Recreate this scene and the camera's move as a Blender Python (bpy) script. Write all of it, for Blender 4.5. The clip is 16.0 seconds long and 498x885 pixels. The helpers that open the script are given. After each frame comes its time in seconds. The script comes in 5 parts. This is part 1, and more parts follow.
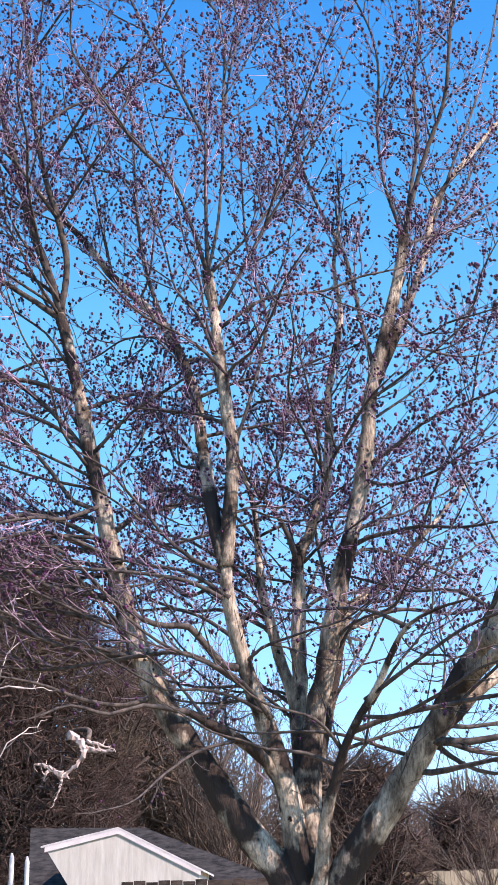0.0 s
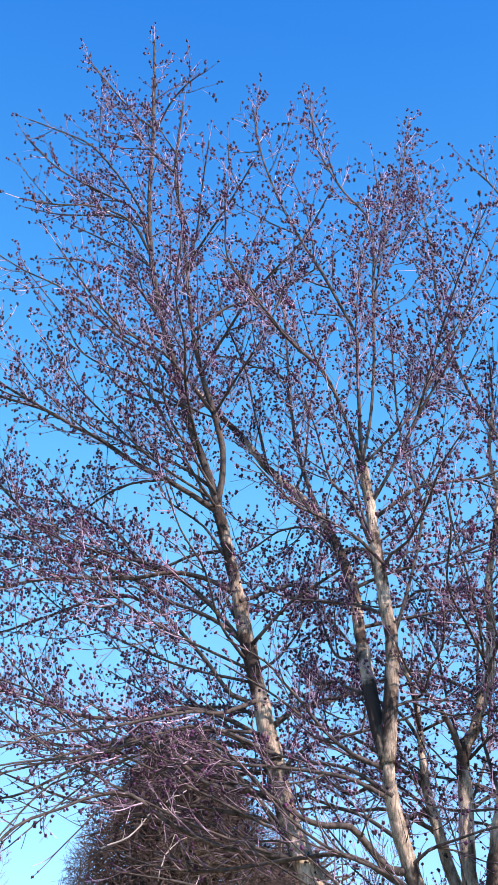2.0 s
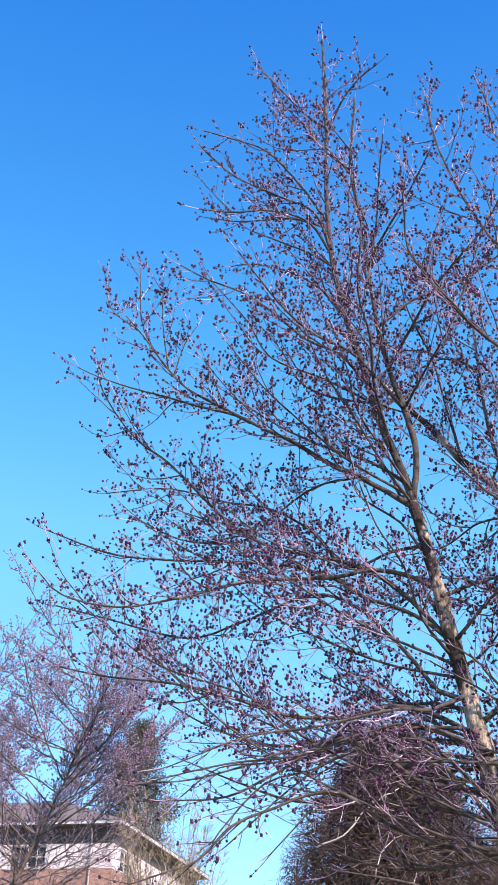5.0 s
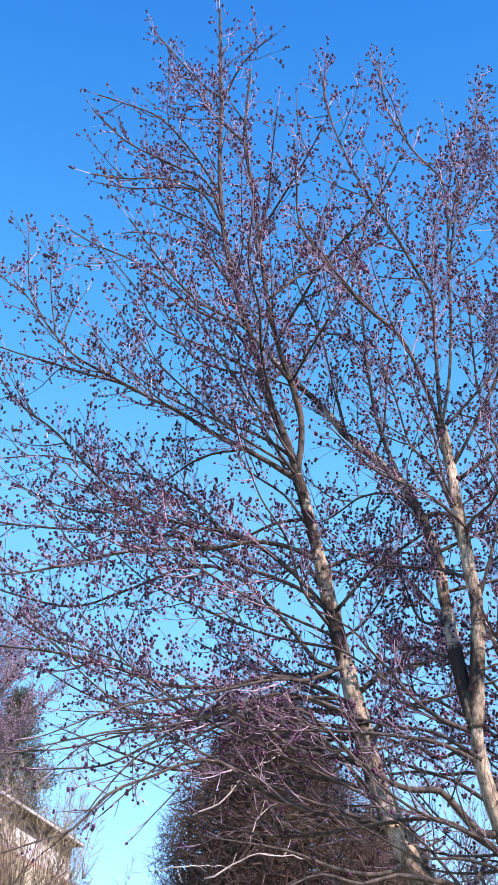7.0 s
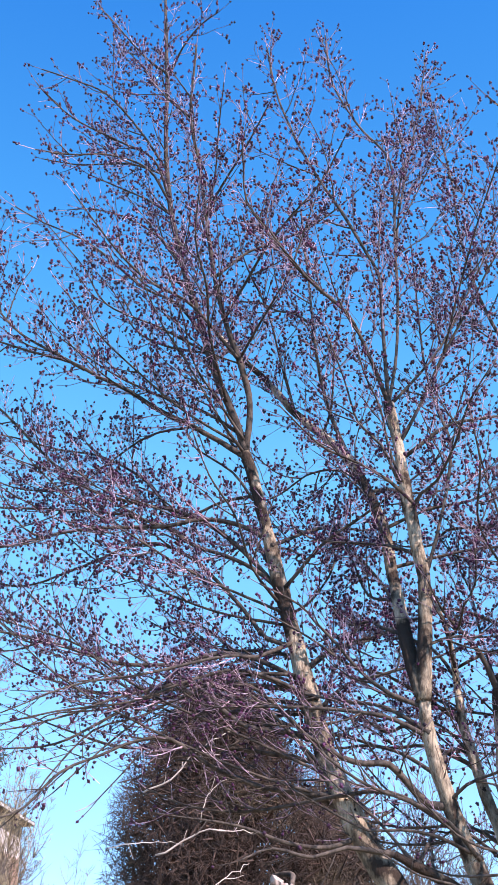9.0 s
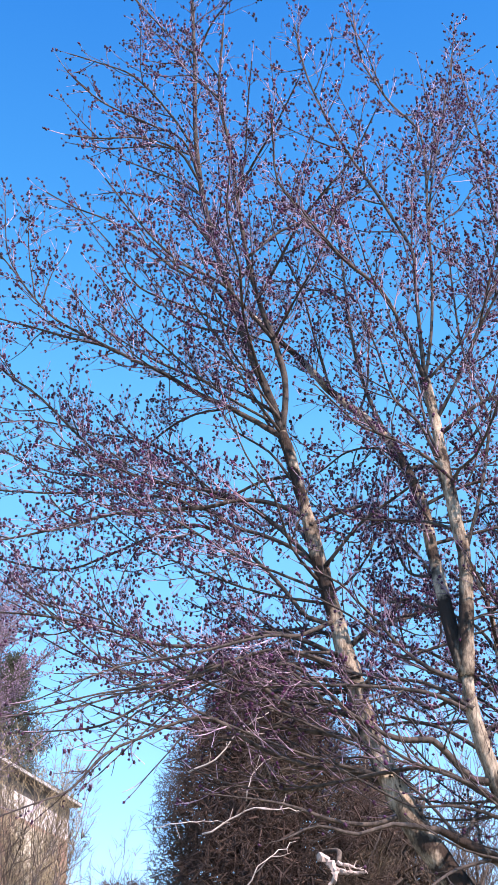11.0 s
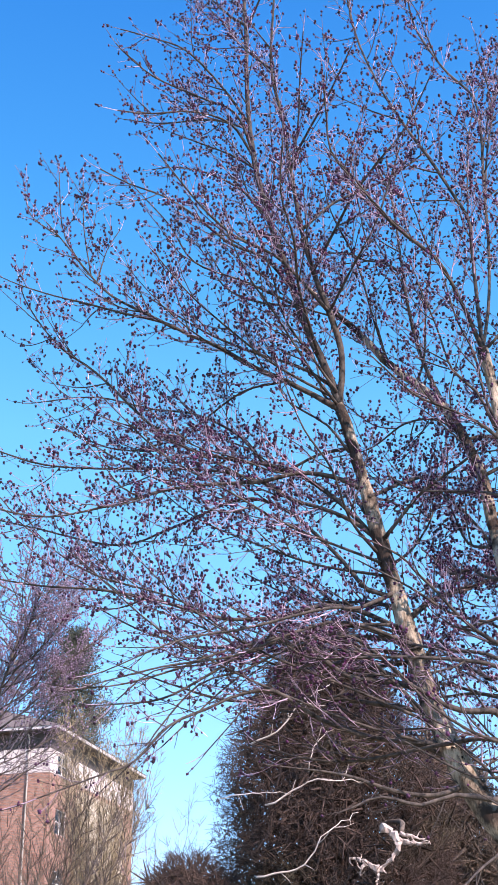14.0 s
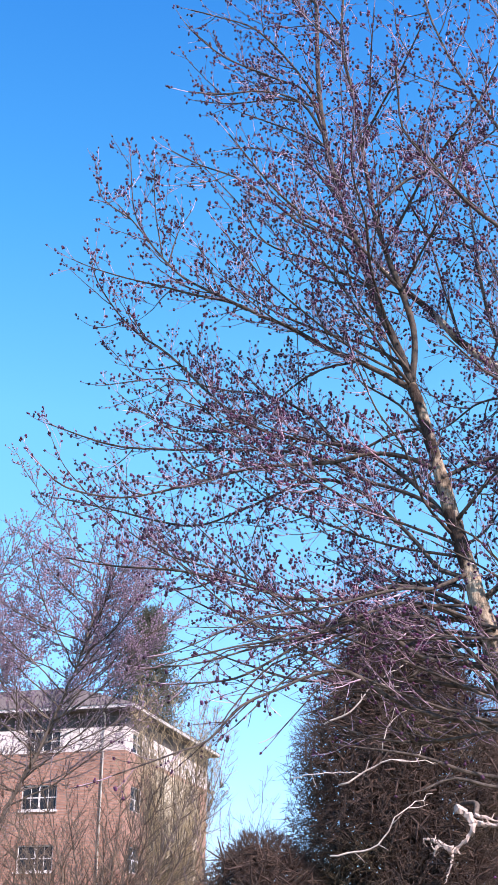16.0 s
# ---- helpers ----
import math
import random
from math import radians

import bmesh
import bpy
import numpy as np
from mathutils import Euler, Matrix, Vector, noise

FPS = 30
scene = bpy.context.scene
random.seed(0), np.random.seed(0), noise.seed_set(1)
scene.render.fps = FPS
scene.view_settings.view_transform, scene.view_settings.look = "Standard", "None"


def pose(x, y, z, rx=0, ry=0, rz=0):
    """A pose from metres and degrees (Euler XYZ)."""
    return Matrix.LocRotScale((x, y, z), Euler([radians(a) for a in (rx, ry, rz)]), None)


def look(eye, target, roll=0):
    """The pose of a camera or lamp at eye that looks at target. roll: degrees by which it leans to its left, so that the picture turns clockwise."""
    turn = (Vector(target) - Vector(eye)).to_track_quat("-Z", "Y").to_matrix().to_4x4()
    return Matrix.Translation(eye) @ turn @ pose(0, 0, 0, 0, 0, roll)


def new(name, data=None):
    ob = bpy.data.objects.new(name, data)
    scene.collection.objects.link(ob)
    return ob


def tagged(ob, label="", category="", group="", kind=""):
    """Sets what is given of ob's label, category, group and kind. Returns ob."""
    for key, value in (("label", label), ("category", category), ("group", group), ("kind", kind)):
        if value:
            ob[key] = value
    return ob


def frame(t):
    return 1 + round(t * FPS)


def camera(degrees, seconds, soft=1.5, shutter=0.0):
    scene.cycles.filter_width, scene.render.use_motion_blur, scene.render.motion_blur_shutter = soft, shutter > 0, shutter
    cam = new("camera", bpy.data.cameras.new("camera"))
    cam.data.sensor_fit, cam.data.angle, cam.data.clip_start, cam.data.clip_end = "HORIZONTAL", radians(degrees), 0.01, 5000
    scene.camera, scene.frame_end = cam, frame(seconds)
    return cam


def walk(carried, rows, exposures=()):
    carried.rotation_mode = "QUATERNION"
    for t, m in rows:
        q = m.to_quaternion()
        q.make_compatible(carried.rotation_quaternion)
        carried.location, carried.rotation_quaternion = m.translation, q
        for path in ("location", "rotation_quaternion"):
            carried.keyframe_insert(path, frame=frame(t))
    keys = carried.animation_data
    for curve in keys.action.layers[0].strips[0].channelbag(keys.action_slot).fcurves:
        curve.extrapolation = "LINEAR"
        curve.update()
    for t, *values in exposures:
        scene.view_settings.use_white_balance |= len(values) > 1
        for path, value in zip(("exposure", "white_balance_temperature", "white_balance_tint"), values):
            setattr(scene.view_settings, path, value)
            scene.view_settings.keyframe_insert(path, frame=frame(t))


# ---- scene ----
cam = camera(22.7, 16.0, soft=1.5)

# seconds, heading to the left, pitch up and roll in degrees; the camera turns where it stands
EYE = (0.0, 0.0, 1.6)
TURNS = [
    (0, 0.682, 20.547, -1.477), (0.5, 0.491, 23.468, -2.194), (1, 2.355, 26.078, -1.758),
    (1.5, 5.592, 28.011, -0.654), (2, 8.531, 29.363, 0.737), (2.5, 10.527, 29.869, 1.805),
    (3, 12.034, 29.968, 2.083), (3.5, 13.557, 29.883, 1.349), (4, 15.430, 29.685, 1.573),
    (4.2, 16.190, 29.585, 1.590), (5.25, 18.850, 28.900, 2.400), (6.3, 16.811, 28.234, 2.233),
    (6.5, 15.778, 28.137, 1.869), (7, 12.624, 27.855, 0.934), (7.5, 10.362, 27.615, -0.255),
    (8, 9.820, 27.351, -0.474), (8.2, 9.920, 27.271, -0.554), (9.25, 9.950, 26.700, -0.700),
    (10.3, 10.330, 26.370, -1.609), (10.5, 10.673, 26.225, -1.456), (11, 11.842, 25.936, -1.160),
    (11.5, 13.139, 25.701, -0.901), (12, 13.892, 25.447, -1.005), (12.5, 14.339, 25.228, -0.901),
    (13, 14.612, 25.112, -1.084), (13.5, 14.758, 25.006, -1.035), (14, 14.791, 24.756, -0.762),
    (14.5, 15.167, 24.463, -0.312), (15, 16.117, 24.260, 0.109), (15.5, 17.335, 24.054, 0.311),
    (16, 18.444, 23.874, 0.490),
]


def aim(yaw, pitch, roll):
    y, p = radians(yaw), radians(pitch)
    ahead = Vector((-math.sin(y) * math.cos(p), math.cos(y) * math.cos(p), math.sin(p)))
    return look(EYE, Vector(EYE) + ahead, roll)


walk(cam, [(t, aim(*turn)) for t, *turn in TURNS], exposures=[(0, 0.75, 6500, 34), (16, 0.75, 6500, 34)])

# ---- daylight: a clear spring sky, the sun behind the camera and to its right ----
SUN_FROM = Vector((0.76, -0.52, 0.74)).normalized()
world = bpy.data.worlds.new("world")
scene.world = world
world.use_nodes = True
wn = world.node_tree.nodes
sky = wn.new("ShaderNodeTexSky")
sky.sky_type = "NISHITA"
sky.sun_disc = False
sky.sun_elevation = math.asin(SUN_FROM.z)
sky.sun_rotation = math.atan2(SUN_FROM.x, SUN_FROM.y)
sky.air_density, sky.dust_density, sky.ozone_density = 0.85, 0.1, 2.5
wn["Background"].inputs["Strength"].default_value = 0.15
deep = wn.new("ShaderNodeHueSaturation")
deep.inputs["Hue"].default_value, deep.inputs["Saturation"].default_value, deep.inputs["Value"].default_value = 0.493, 1.43, 1.84
even = wn.new("ShaderNodeGamma")
even.inputs["Gamma"].default_value = 0.76
world.node_tree.links.new(sky.outputs[0], even.inputs["Color"])
world.node_tree.links.new(even.outputs[0], deep.inputs["Color"])
# the clear air deepens overhead and pales towards the horizon
way_up, height_of, tone, grade = wn.new("ShaderNodeTexCoord"), wn.new("ShaderNodeSeparateXYZ"), wn.new("ShaderNodeValToRGB"), wn.new("ShaderNodeMixRGB")
grade.blend_type = "MULTIPLY"
grade.inputs[0].default_value = 1.0
world.node_tree.links.new(way_up.outputs["Generated"], height_of.inputs[0])
world.node_tree.links.new(height_of.outputs["Z"], tone.inputs[0])
for n, (rise, tint) in enumerate(((0.0, (0.60, 0.73, 0.85)), (1.0, (0.07, 0.50, 0.80)), (0.22, (0.85, 0.97, 0.95)), (0.42, (0.84, 1.18, 1.0)), (0.56, (0.46, 1.03, 1.02)), (0.75, (0.17, 0.75, 1.0)))):
    stop = tone.color_ramp.elements[n] if n < 2 else tone.color_ramp.elements.new(rise)
    stop.position, stop.color = rise, (*tint, 1)
world.node_tree.links.new(deep.outputs[0], grade.inputs[1])
world.node_tree.links.new(tone.outputs[0], grade.inputs[2])
world.node_tree.links.new(grade.outputs[0], wn["Background"].inputs["Color"])
lamp = bpy.data.lights.new("sun", "SUN")
lamp.energy, lamp.angle, lamp.color = 5.0, radians(0.5), (1.0, 0.90, 0.78)
sun = new("sun", lamp)
sun.matrix_world = look(SUN_FROM * 100, (0, 0, 0))

# ---- materials ----


def material(name, dark, light, scale=8.0, detail=6.0, rough=0.85, bump=0.3, stretch=(1, 1, 1), per=None, spread=0.0,
             spots=None, spot_scale=2.0, spot_edge=(0.5, 0.6), metal=0.0, spec=0.5):
    """Two-tone noise, with stains of a third colour, and a tint for each piece."""
    m = bpy.data.materials.new(name)
    m.use_nodes = True
    nt, ns = m.node_tree, m.node_tree.nodes
    bsdf = ns["Principled BSDF"]
    bsdf.inputs["Roughness"].default_value, bsdf.inputs["Metallic"].default_value = rough, metal
    bsdf.inputs["Specular IOR Level"].default_value = spec
    co, mp = ns.new("ShaderNodeTexCoord"), ns.new("ShaderNodeMapping")
    mp.inputs["Scale"].default_value = stretch
    nt.links.new(co.outputs["Object"], mp.inputs["Vector"])
    tex = ns.new("ShaderNodeTexNoise")
    tex.inputs["Scale"].default_value, tex.inputs["Detail"].default_value = scale, detail
    tex.inputs["Roughness"].default_value = 0.65
    nt.links.new(mp.outputs[0], tex.inputs["Vector"])
    ramp = ns.new("ShaderNodeValToRGB")
    ramp.color_ramp.elements[0].position, ramp.color_ramp.elements[1].position = 0.34, 0.66
    ramp.color_ramp.elements[0].color, ramp.color_ramp.elements[1].color = (*dark, 1), (*light, 1)
    nt.links.new(tex.outputs[0], ramp.inputs[0])
    colour = ramp.outputs[0]
    if spots:
        tex2, ramp2, mix = ns.new("ShaderNodeTexNoise"), ns.new("ShaderNodeValToRGB"), ns.new("ShaderNodeMixRGB")
        tex2.inputs["Scale"].default_value, tex2.inputs["Detail"].default_value = spot_scale, 5
        nt.links.new(mp.outputs[0], tex2.inputs["Vector"])
        ramp2.color_ramp.elements[0].position, ramp2.color_ramp.elements[1].position = spot_edge
        nt.links.new(tex2.outputs[0], ramp2.inputs[0])
        nt.links.new(ramp2.outputs[0], mix.inputs[0])
        nt.links.new(colour, mix.inputs[1])
        mix.inputs[2].default_value = (*spots, 1)
        colour = mix.outputs[0]
    if per:
        source = ns.new("ShaderNodeNewGeometry" if per == "island" else "ShaderNodeObjectInfo")
        out = source.outputs["Random Per Island" if per == "island" else "Random"]
        span, hsv = ns.new("ShaderNodeMapRange"), ns.new("ShaderNodeHueSaturation")
        span.inputs["To Min"].default_value, span.inputs["To Max"].default_value = 1 - spread, 1 + spread
        nt.links.new(out, span.inputs["Value"])
        nt.links.new(span.outputs[0], hsv.inputs["Value"])
        nt.links.new(colour, hsv.inputs["Color"])
        colour = hsv.outputs[0]
    nt.links.new(colour, bsdf.inputs["Base Color"])
    if bump:
        bp = ns.new("ShaderNodeBump")
        bp.inputs["Strength"].default_value, bp.inputs["Distance"].default_value = bump, 0.02
        nt.links.new(tex.outputs[0], bp.inputs["Height"])
        nt.links.new(bp.outputs[0], bsdf.inputs["Normal"])
    return m


def bark_material(name, crack, mid, pale, stain):
    """Furrowed bark: dark cracks, grey-brown plates, pale weathered patches and dark stains."""
    m = bpy.data.materials.new(name)
    m.use_nodes = True
    nt, ns = m.node_tree, m.node_tree.nodes
    bsdf = ns["Principled BSDF"]
    bsdf.inputs["Roughness"].default_value, bsdf.inputs["Specular IOR Level"].default_value = 0.95, 0.2
    co = ns.new("ShaderNodeTexCoord")

    def field(scale, detail, stretch, rough=0.6):
        mp, tx = ns.new("ShaderNodeMapping"), ns.new("ShaderNodeTexNoise")
        mp.inputs["Scale"].default_value = stretch
        tx.inputs["Scale"].default_value, tx.inputs["Detail"].default_value, tx.inputs["Roughness"].default_value = scale, detail, rough
        nt.links.new(co.outputs["Object"], mp.inputs["Vector"])
        nt.links.new(mp.outputs[0], tx.inputs["Vector"])
        return tx.outputs[0]

    def ramp(value, stops):
        r = ns.new("ShaderNodeValToRGB")
        for n, (pos, col) in enumerate(stops):
            e = r.color_ramp.elements[n] if n < 2 else r.color_ramp.elements.new(pos)
            e.position, e.color = pos, (*col, 1)
        nt.links.new(value, r.inputs[0])
        return r.outputs[0]

    def blend(kind, fac, a, b):
        x = ns.new("ShaderNodeMixRGB")
        x.blend_type = kind
        for sock, v in zip(x.inputs, (fac, a, b)):
            if hasattr(v, "is_output"):
                nt.links.new(v, sock)
            else:
                sock.default_value = v
        return x.outputs[0]

    plates = field(3.2, 7, (1, 1, 0.6), 0.6)
    grain = field(38, 9, (1, 1, 0.28), 0.7)
    colour = ramp(plates, ((0.36, mid), (0.60, pale)))
    colour = blend("MULTIPLY", 1.0, colour, ramp(grain, ((0.34, (0.34, 0.31, 0.29)), (0.56, (1.15, 1.12, 1.08)))))
    patch = ramp(field(1.7, 6, (1, 1, 0.7)), ((0.47, (0, 0, 0)), (0.54, (1, 1, 1))))
    colour = blend("MIX", patch, colour, (*stain, 1))
    specks = ramp(field(9, 4, (1, 1, 1)), ((0.66, (0, 0, 0)), (0.70, (1, 1, 1))))
    colour = blend("MIX", specks, colour, (*crack, 1))
    nt.links.new(colour, bsdf.inputs["Base Color"])
    bp = ns.new("ShaderNodeBump")
    bp.inputs["Strength"].default_value, bp.inputs["Distance"].default_value = 1.0, 0.035
    nt.links.new(grain, bp.inputs["Height"])
    nt.links.new(bp.outputs[0], bsdf.inputs["Normal"])
    return m


BARK = bark_material("maple_bark", (0.026, 0.020, 0.017), (0.165, 0.130, 0.094), (0.63, 0.545, 0.415), (0.052, 0.039, 0.031))
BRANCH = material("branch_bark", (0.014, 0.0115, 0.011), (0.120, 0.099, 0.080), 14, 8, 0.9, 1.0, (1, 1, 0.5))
TWIG = material("twig_bark", (0.075, 0.048, 0.066), (0.600, 0.430, 0.530), 3, 4, 0.5, 0.0, per="island", spread=0.7)
FLOWER = material("red_flowers", (0.015, 0.006, 0.022), (0.100, 0.019, 0.076), 6, 3, 0.6, 0.0, per="island", spread=0.7)
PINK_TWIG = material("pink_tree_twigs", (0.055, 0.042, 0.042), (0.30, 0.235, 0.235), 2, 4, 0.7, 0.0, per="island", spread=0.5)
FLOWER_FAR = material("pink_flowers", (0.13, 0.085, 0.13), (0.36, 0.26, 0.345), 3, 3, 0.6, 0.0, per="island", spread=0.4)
THICKET = material("brown_sprays", (0.024, 0.0145, 0.0110), (0.112, 0.072, 0.052), 0.8, 6, 0.8, 0.0, per="island", spread=0.45,
                   spots=(0.085, 0.068, 0.036), spot_scale=0.5, spot_edge=(0.55, 0.70))
DEADWOOD = material("dead_twigs", (0.38, 0.31, 0.26), (0.66, 0.58, 0.50), 9, 5, 0.8, 0.2)
SPLIT_WOOD = material("split_wood", (0.30, 0.23, 0.19), (0.58, 0.49, 0.42), 14, 6, 0.7, 0.4, (1, 1, 0.3))
DARK_BARK = material("dark_bark", (0.05, 0.04, 0.032), (0.20, 0.16, 0.12), 6, 6, 0.9, 0.5, (1, 1, 0.3))
SCRUB = material("scrub_twigs", (0.05, 0.036, 0.026), (0.19, 0.142, 0.098), 0.7, 4, 0.8, 0.0, per="island", spread=0.5)
OLIVE = material("olive_twigs", (0.13, 0.10, 0.055), (0.56, 0.45, 0.27), 0.7, 4, 0.8, 0.0, per="island", spread=0.45)
NEEDLES = material("pine_needles", (0.035, 0.045, 0.030), (0.12, 0.13, 0.085), 0.8, 4, 0.7, 0.0, per="island", spread=0.5)
GRASS = material("spring_turf", (0.13, 0.115, 0.048), (0.38, 0.305, 0.155), 3.0, 8, 0.95, 0.5, spots=(0.27, 0.20, 0.11), spot_scale=0.15)
FARWOOD = material("far_woods", (0.06, 0.045, 0.040), (0.17, 0.13, 0.11), 0.12, 6, 0.9, 0.0, per="island", spread=0.4)
def brick_material():
    m = bpy.data.materials.new("red_brick")
    m.use_nodes = True
    nt, ns = m.node_tree, m.node_tree.nodes
    co, sep, add, com = ns.new("ShaderNodeTexCoord"), ns.new("ShaderNodeSeparateXYZ"), ns.new("ShaderNodeMath"), ns.new("ShaderNodeCombineXYZ")
    nt.links.new(co.outputs["Object"], sep.inputs[0])
    nt.links.new(sep.outputs["X"], add.inputs[0])
    nt.links.new(sep.outputs["Y"], add.inputs[1])
    nt.links.new(add.outputs[0], com.inputs[0])
    nt.links.new(sep.outputs["Z"], com.inputs[1])
    tex, tone, mix = ns.new("ShaderNodeTexBrick"), ns.new("ShaderNodeTexNoise"), ns.new("ShaderNodeMixRGB")
    tex.inputs["Scale"].default_value = 1.0
    tex.inputs["Brick Width"].default_value, tex.inputs["Row Height"].default_value, tex.inputs["Mortar Size"].default_value = 0.23, 0.075, 0.010
    tex.inputs["Color1"].default_value, tex.inputs["Color2"].default_value = (0.33, 0.145, 0.095, 1), (0.56, 0.30, 0.205, 1)
    tex.inputs["Mortar"].default_value = (0.29, 0.24, 0.20, 1)
    nt.links.new(com.outputs[0], tex.inputs["Vector"])
    tone.inputs["Scale"].default_value, tone.inputs["Detail"].default_value = 0.7, 8
    nt.links.new(co.outputs["Object"], tone.inputs["Vector"])
    mix.blend_type = "MULTIPLY"
    mix.inputs[0].default_value = 0.4
    nt.links.new(tex.outputs["Color"], mix.inputs[1])
    nt.links.new(tone.outputs[0], mix.inputs[2])
    nt.links.new(mix.outputs[0], ns["Principled BSDF"].inputs["Base Color"])
    ns["Principled BSDF"].inputs["Roughness"].default_value = 0.9
    return m


BRICK = brick_material()
STUCCO = material("white_stucco", (0.55, 0.50, 0.46), (0.68, 0.63, 0.58), 2.5, 6, 0.9, 0.2)
TAN = material("sun_bleached_boards", (0.27, 0.235, 0.155), (0.44, 0.39, 0.27), 3, 6, 0.8, 0.2, (4, 1, 0.6))
CREAM = material("cream_boards", (0.50, 0.43, 0.31), (0.68, 0.60, 0.45), 2.5, 6, 0.8, 0.2)
FASCIA = material("white_fascia", (0.55, 0.52, 0.49), (0.68, 0.65, 0.62), 4, 4, 0.6, 0.1)
FRIEZE = material("dark_frieze", (0.045, 0.038, 0.034), (0.10, 0.085, 0.075), 3, 5, 0.8, 0.2)
SHINGLE = material("grey_shingles", (0.09, 0.070, 0.058), (0.21, 0.165, 0.135), 5, 7, 0.95, 0.4, (1, 1, 3))
SLATE = material("slate_roof", (0.016, 0.016, 0.016), (0.062, 0.060, 0.056), 5, 7, 0.95, 0.4, (1, 3, 1), spec=0.08)
PAINT = material("white_boards", (0.40, 0.39, 0.33), (0.56, 0.55, 0.475), 3, 6, 0.7, 0.2, (4, 1, 0.6), spots=(0.40, 0.37, 0.32), spot_scale=1.0, spot_edge=(0.56, 0.75))
FENCE = material("fence_paint", (0.45, 0.44, 0.42), (0.62, 0.61, 0.58), 6, 5, 0.7, 0.2)
TIMBER = material("weathered_timber", (0.025, 0.020, 0.017), (0.10, 0.08, 0.065), 5, 6, 0.9, 0.4, (1, 1, 4), spec=0.1)
GLASS = material("window_glass", (0.015, 0.018, 0.022), (0.035, 0.04, 0.045), 0.6, 3, 0.12, 0.0, spec=0.12)
STEEL = material("downpipe_paint", (0.48, 0.44, 0.38), (0.62, 0.58, 0.52), 4, 4, 0.5, 0.1)

# ---- mesh tools ----
rng = np.random.default_rng(7)


class Buf:
    """Gathers tubes and small solids, and becomes one mesh."""

    def __init__(self):
        self.v, self.f3, self.f4, self.n = [], [], [], 0

    def add(self, verts, tris=None, quads=None):
        self.v.append(np.asarray(verts, float))
        if tris is not None and len(tris):
            self.f3.append(np.asarray(tris) + self.n)
        if quads is not None and len(quads):
            self.f4.append(np.asarray(quads) + self.n)
        self.n += len(verts)

    def tube(self, pts, rad, sides=5, flare=None):
        pts = np.asarray(pts, float)
        n = len(pts)
        tan = np.gradient(pts, axis=0)
        tan /= np.linalg.norm(tan, axis=1, keepdims=True) + 1e-9
        ref = np.array((0.31, 0.95, 0.05)) if abs(tan[n // 2][1]) < 0.8 else np.array((0.95, 0.05, 0.31))
        a = np.cross(tan, ref)
        a /= np.linalg.norm(a, axis=1, keepdims=True) + 1e-9
        b = np.cross(tan, a)
        ang = np.arange(sides) * 2 * np.pi / sides
        r = np.broadcast_to(np.asarray(rad, float), (n,))[:, None, None] * np.ones((1, sides, 1))
        if flare is not None:
            r = r * flare
        ring = pts[:, None] + r * (np.cos(ang)[None, :, None] * a[:, None] + np.sin(ang)[None, :, None] * b[:, None])
        i = np.arange(n - 1)[:, None] * sides
        k = np.arange(sides)[None]
        k2 = (k + 1) % sides
        quads = np.stack([i + k, i + k2, i + sides + k2, i + sides + k], -1).reshape(-1, 4)
        cap = [[0, j + 1, j] for j in range(1, sides - 1)] + [[(n - 1) * sides, (n - 1) * sides + j, (n - 1) * sides + j + 1] for j in range(1, sides - 1)]
        self.add(ring.reshape(-1, 3), cap, quads)

    def tubes(self, lines, rad, sides=3):
        """Many tubes of the same number of points: lines (N, m, 3), rad (N, m) or (m,)."""
        lines = np.asarray(lines, float)
        if not len(lines):
            return
        count, m = lines.shape[:2]
        tan = np.gradient(lines, axis=1)
        tan /= np.linalg.norm(tan, axis=2, keepdims=True) + 1e-9
        ref = np.where(abs(tan[:, m // 2, 1:2]) < 0.8, (0.31, 0.95, 0.05), (0.95, 0.05, 0.31))[:, None]
        a = np.cross(tan, ref)
        a /= np.linalg.norm(a, axis=2, keepdims=True) + 1e-9
        b = np.cross(tan, a)
        ang = np.arange(sides) * 2 * np.pi / sides
        r = np.broadcast_to(np.asarray(rad, float), (count, m))[:, :, None, None]
        ring = lines[:, :, None] + r * (np.cos(ang)[None, None, :, None] * a[:, :, None] + np.sin(ang)[None, None, :, None] * b[:, :, None])
        i = np.arange(m - 1)[:, None] * sides
        k = np.arange(sides)[None]
        k2 = (k + 1) % sides
        quads = np.stack([i + k, i + k2, i + sides + k2, i + sides + k], -1).reshape(-1, 4)
        quads = (quads[None] + (np.arange(count) * m * sides)[:, None, None]).reshape(-1, 4)
        self.add(ring.reshape(-1, 3), None, quads)

    def box(self, x0, x1, y0, y1, z0, z1):
        v = [(x, y, z) for x in (x0, x1) for y in (y0, y1) for z in (z0, z1)]
        self.add(v, None, [(0, 1, 3, 2), (4, 6, 7, 5), (0, 4, 5, 1), (2, 3, 7, 6), (0, 2, 6, 4), (1, 5, 7, 3)])

    def mesh(self, name, mat, smooth=True):
        me = bpy.data.meshes.new(name)
        v = np.concatenate(self.v) if self.v else np.zeros((0, 3))
        t = np.concatenate(self.f3) if self.f3 else np.zeros((0, 3), int)
        q = np.concatenate(self.f4) if self.f4 else np.zeros((0, 4), int)
        me.vertices.add(len(v))
        me.vertices.foreach_set("co", v.ravel())
        loops = np.concatenate([t.ravel(), q.ravel()])
        me.loops.add(len(loops))
        me.loops.foreach_set("vertex_index", loops)
        me.polygons.add(len(t) + len(q))
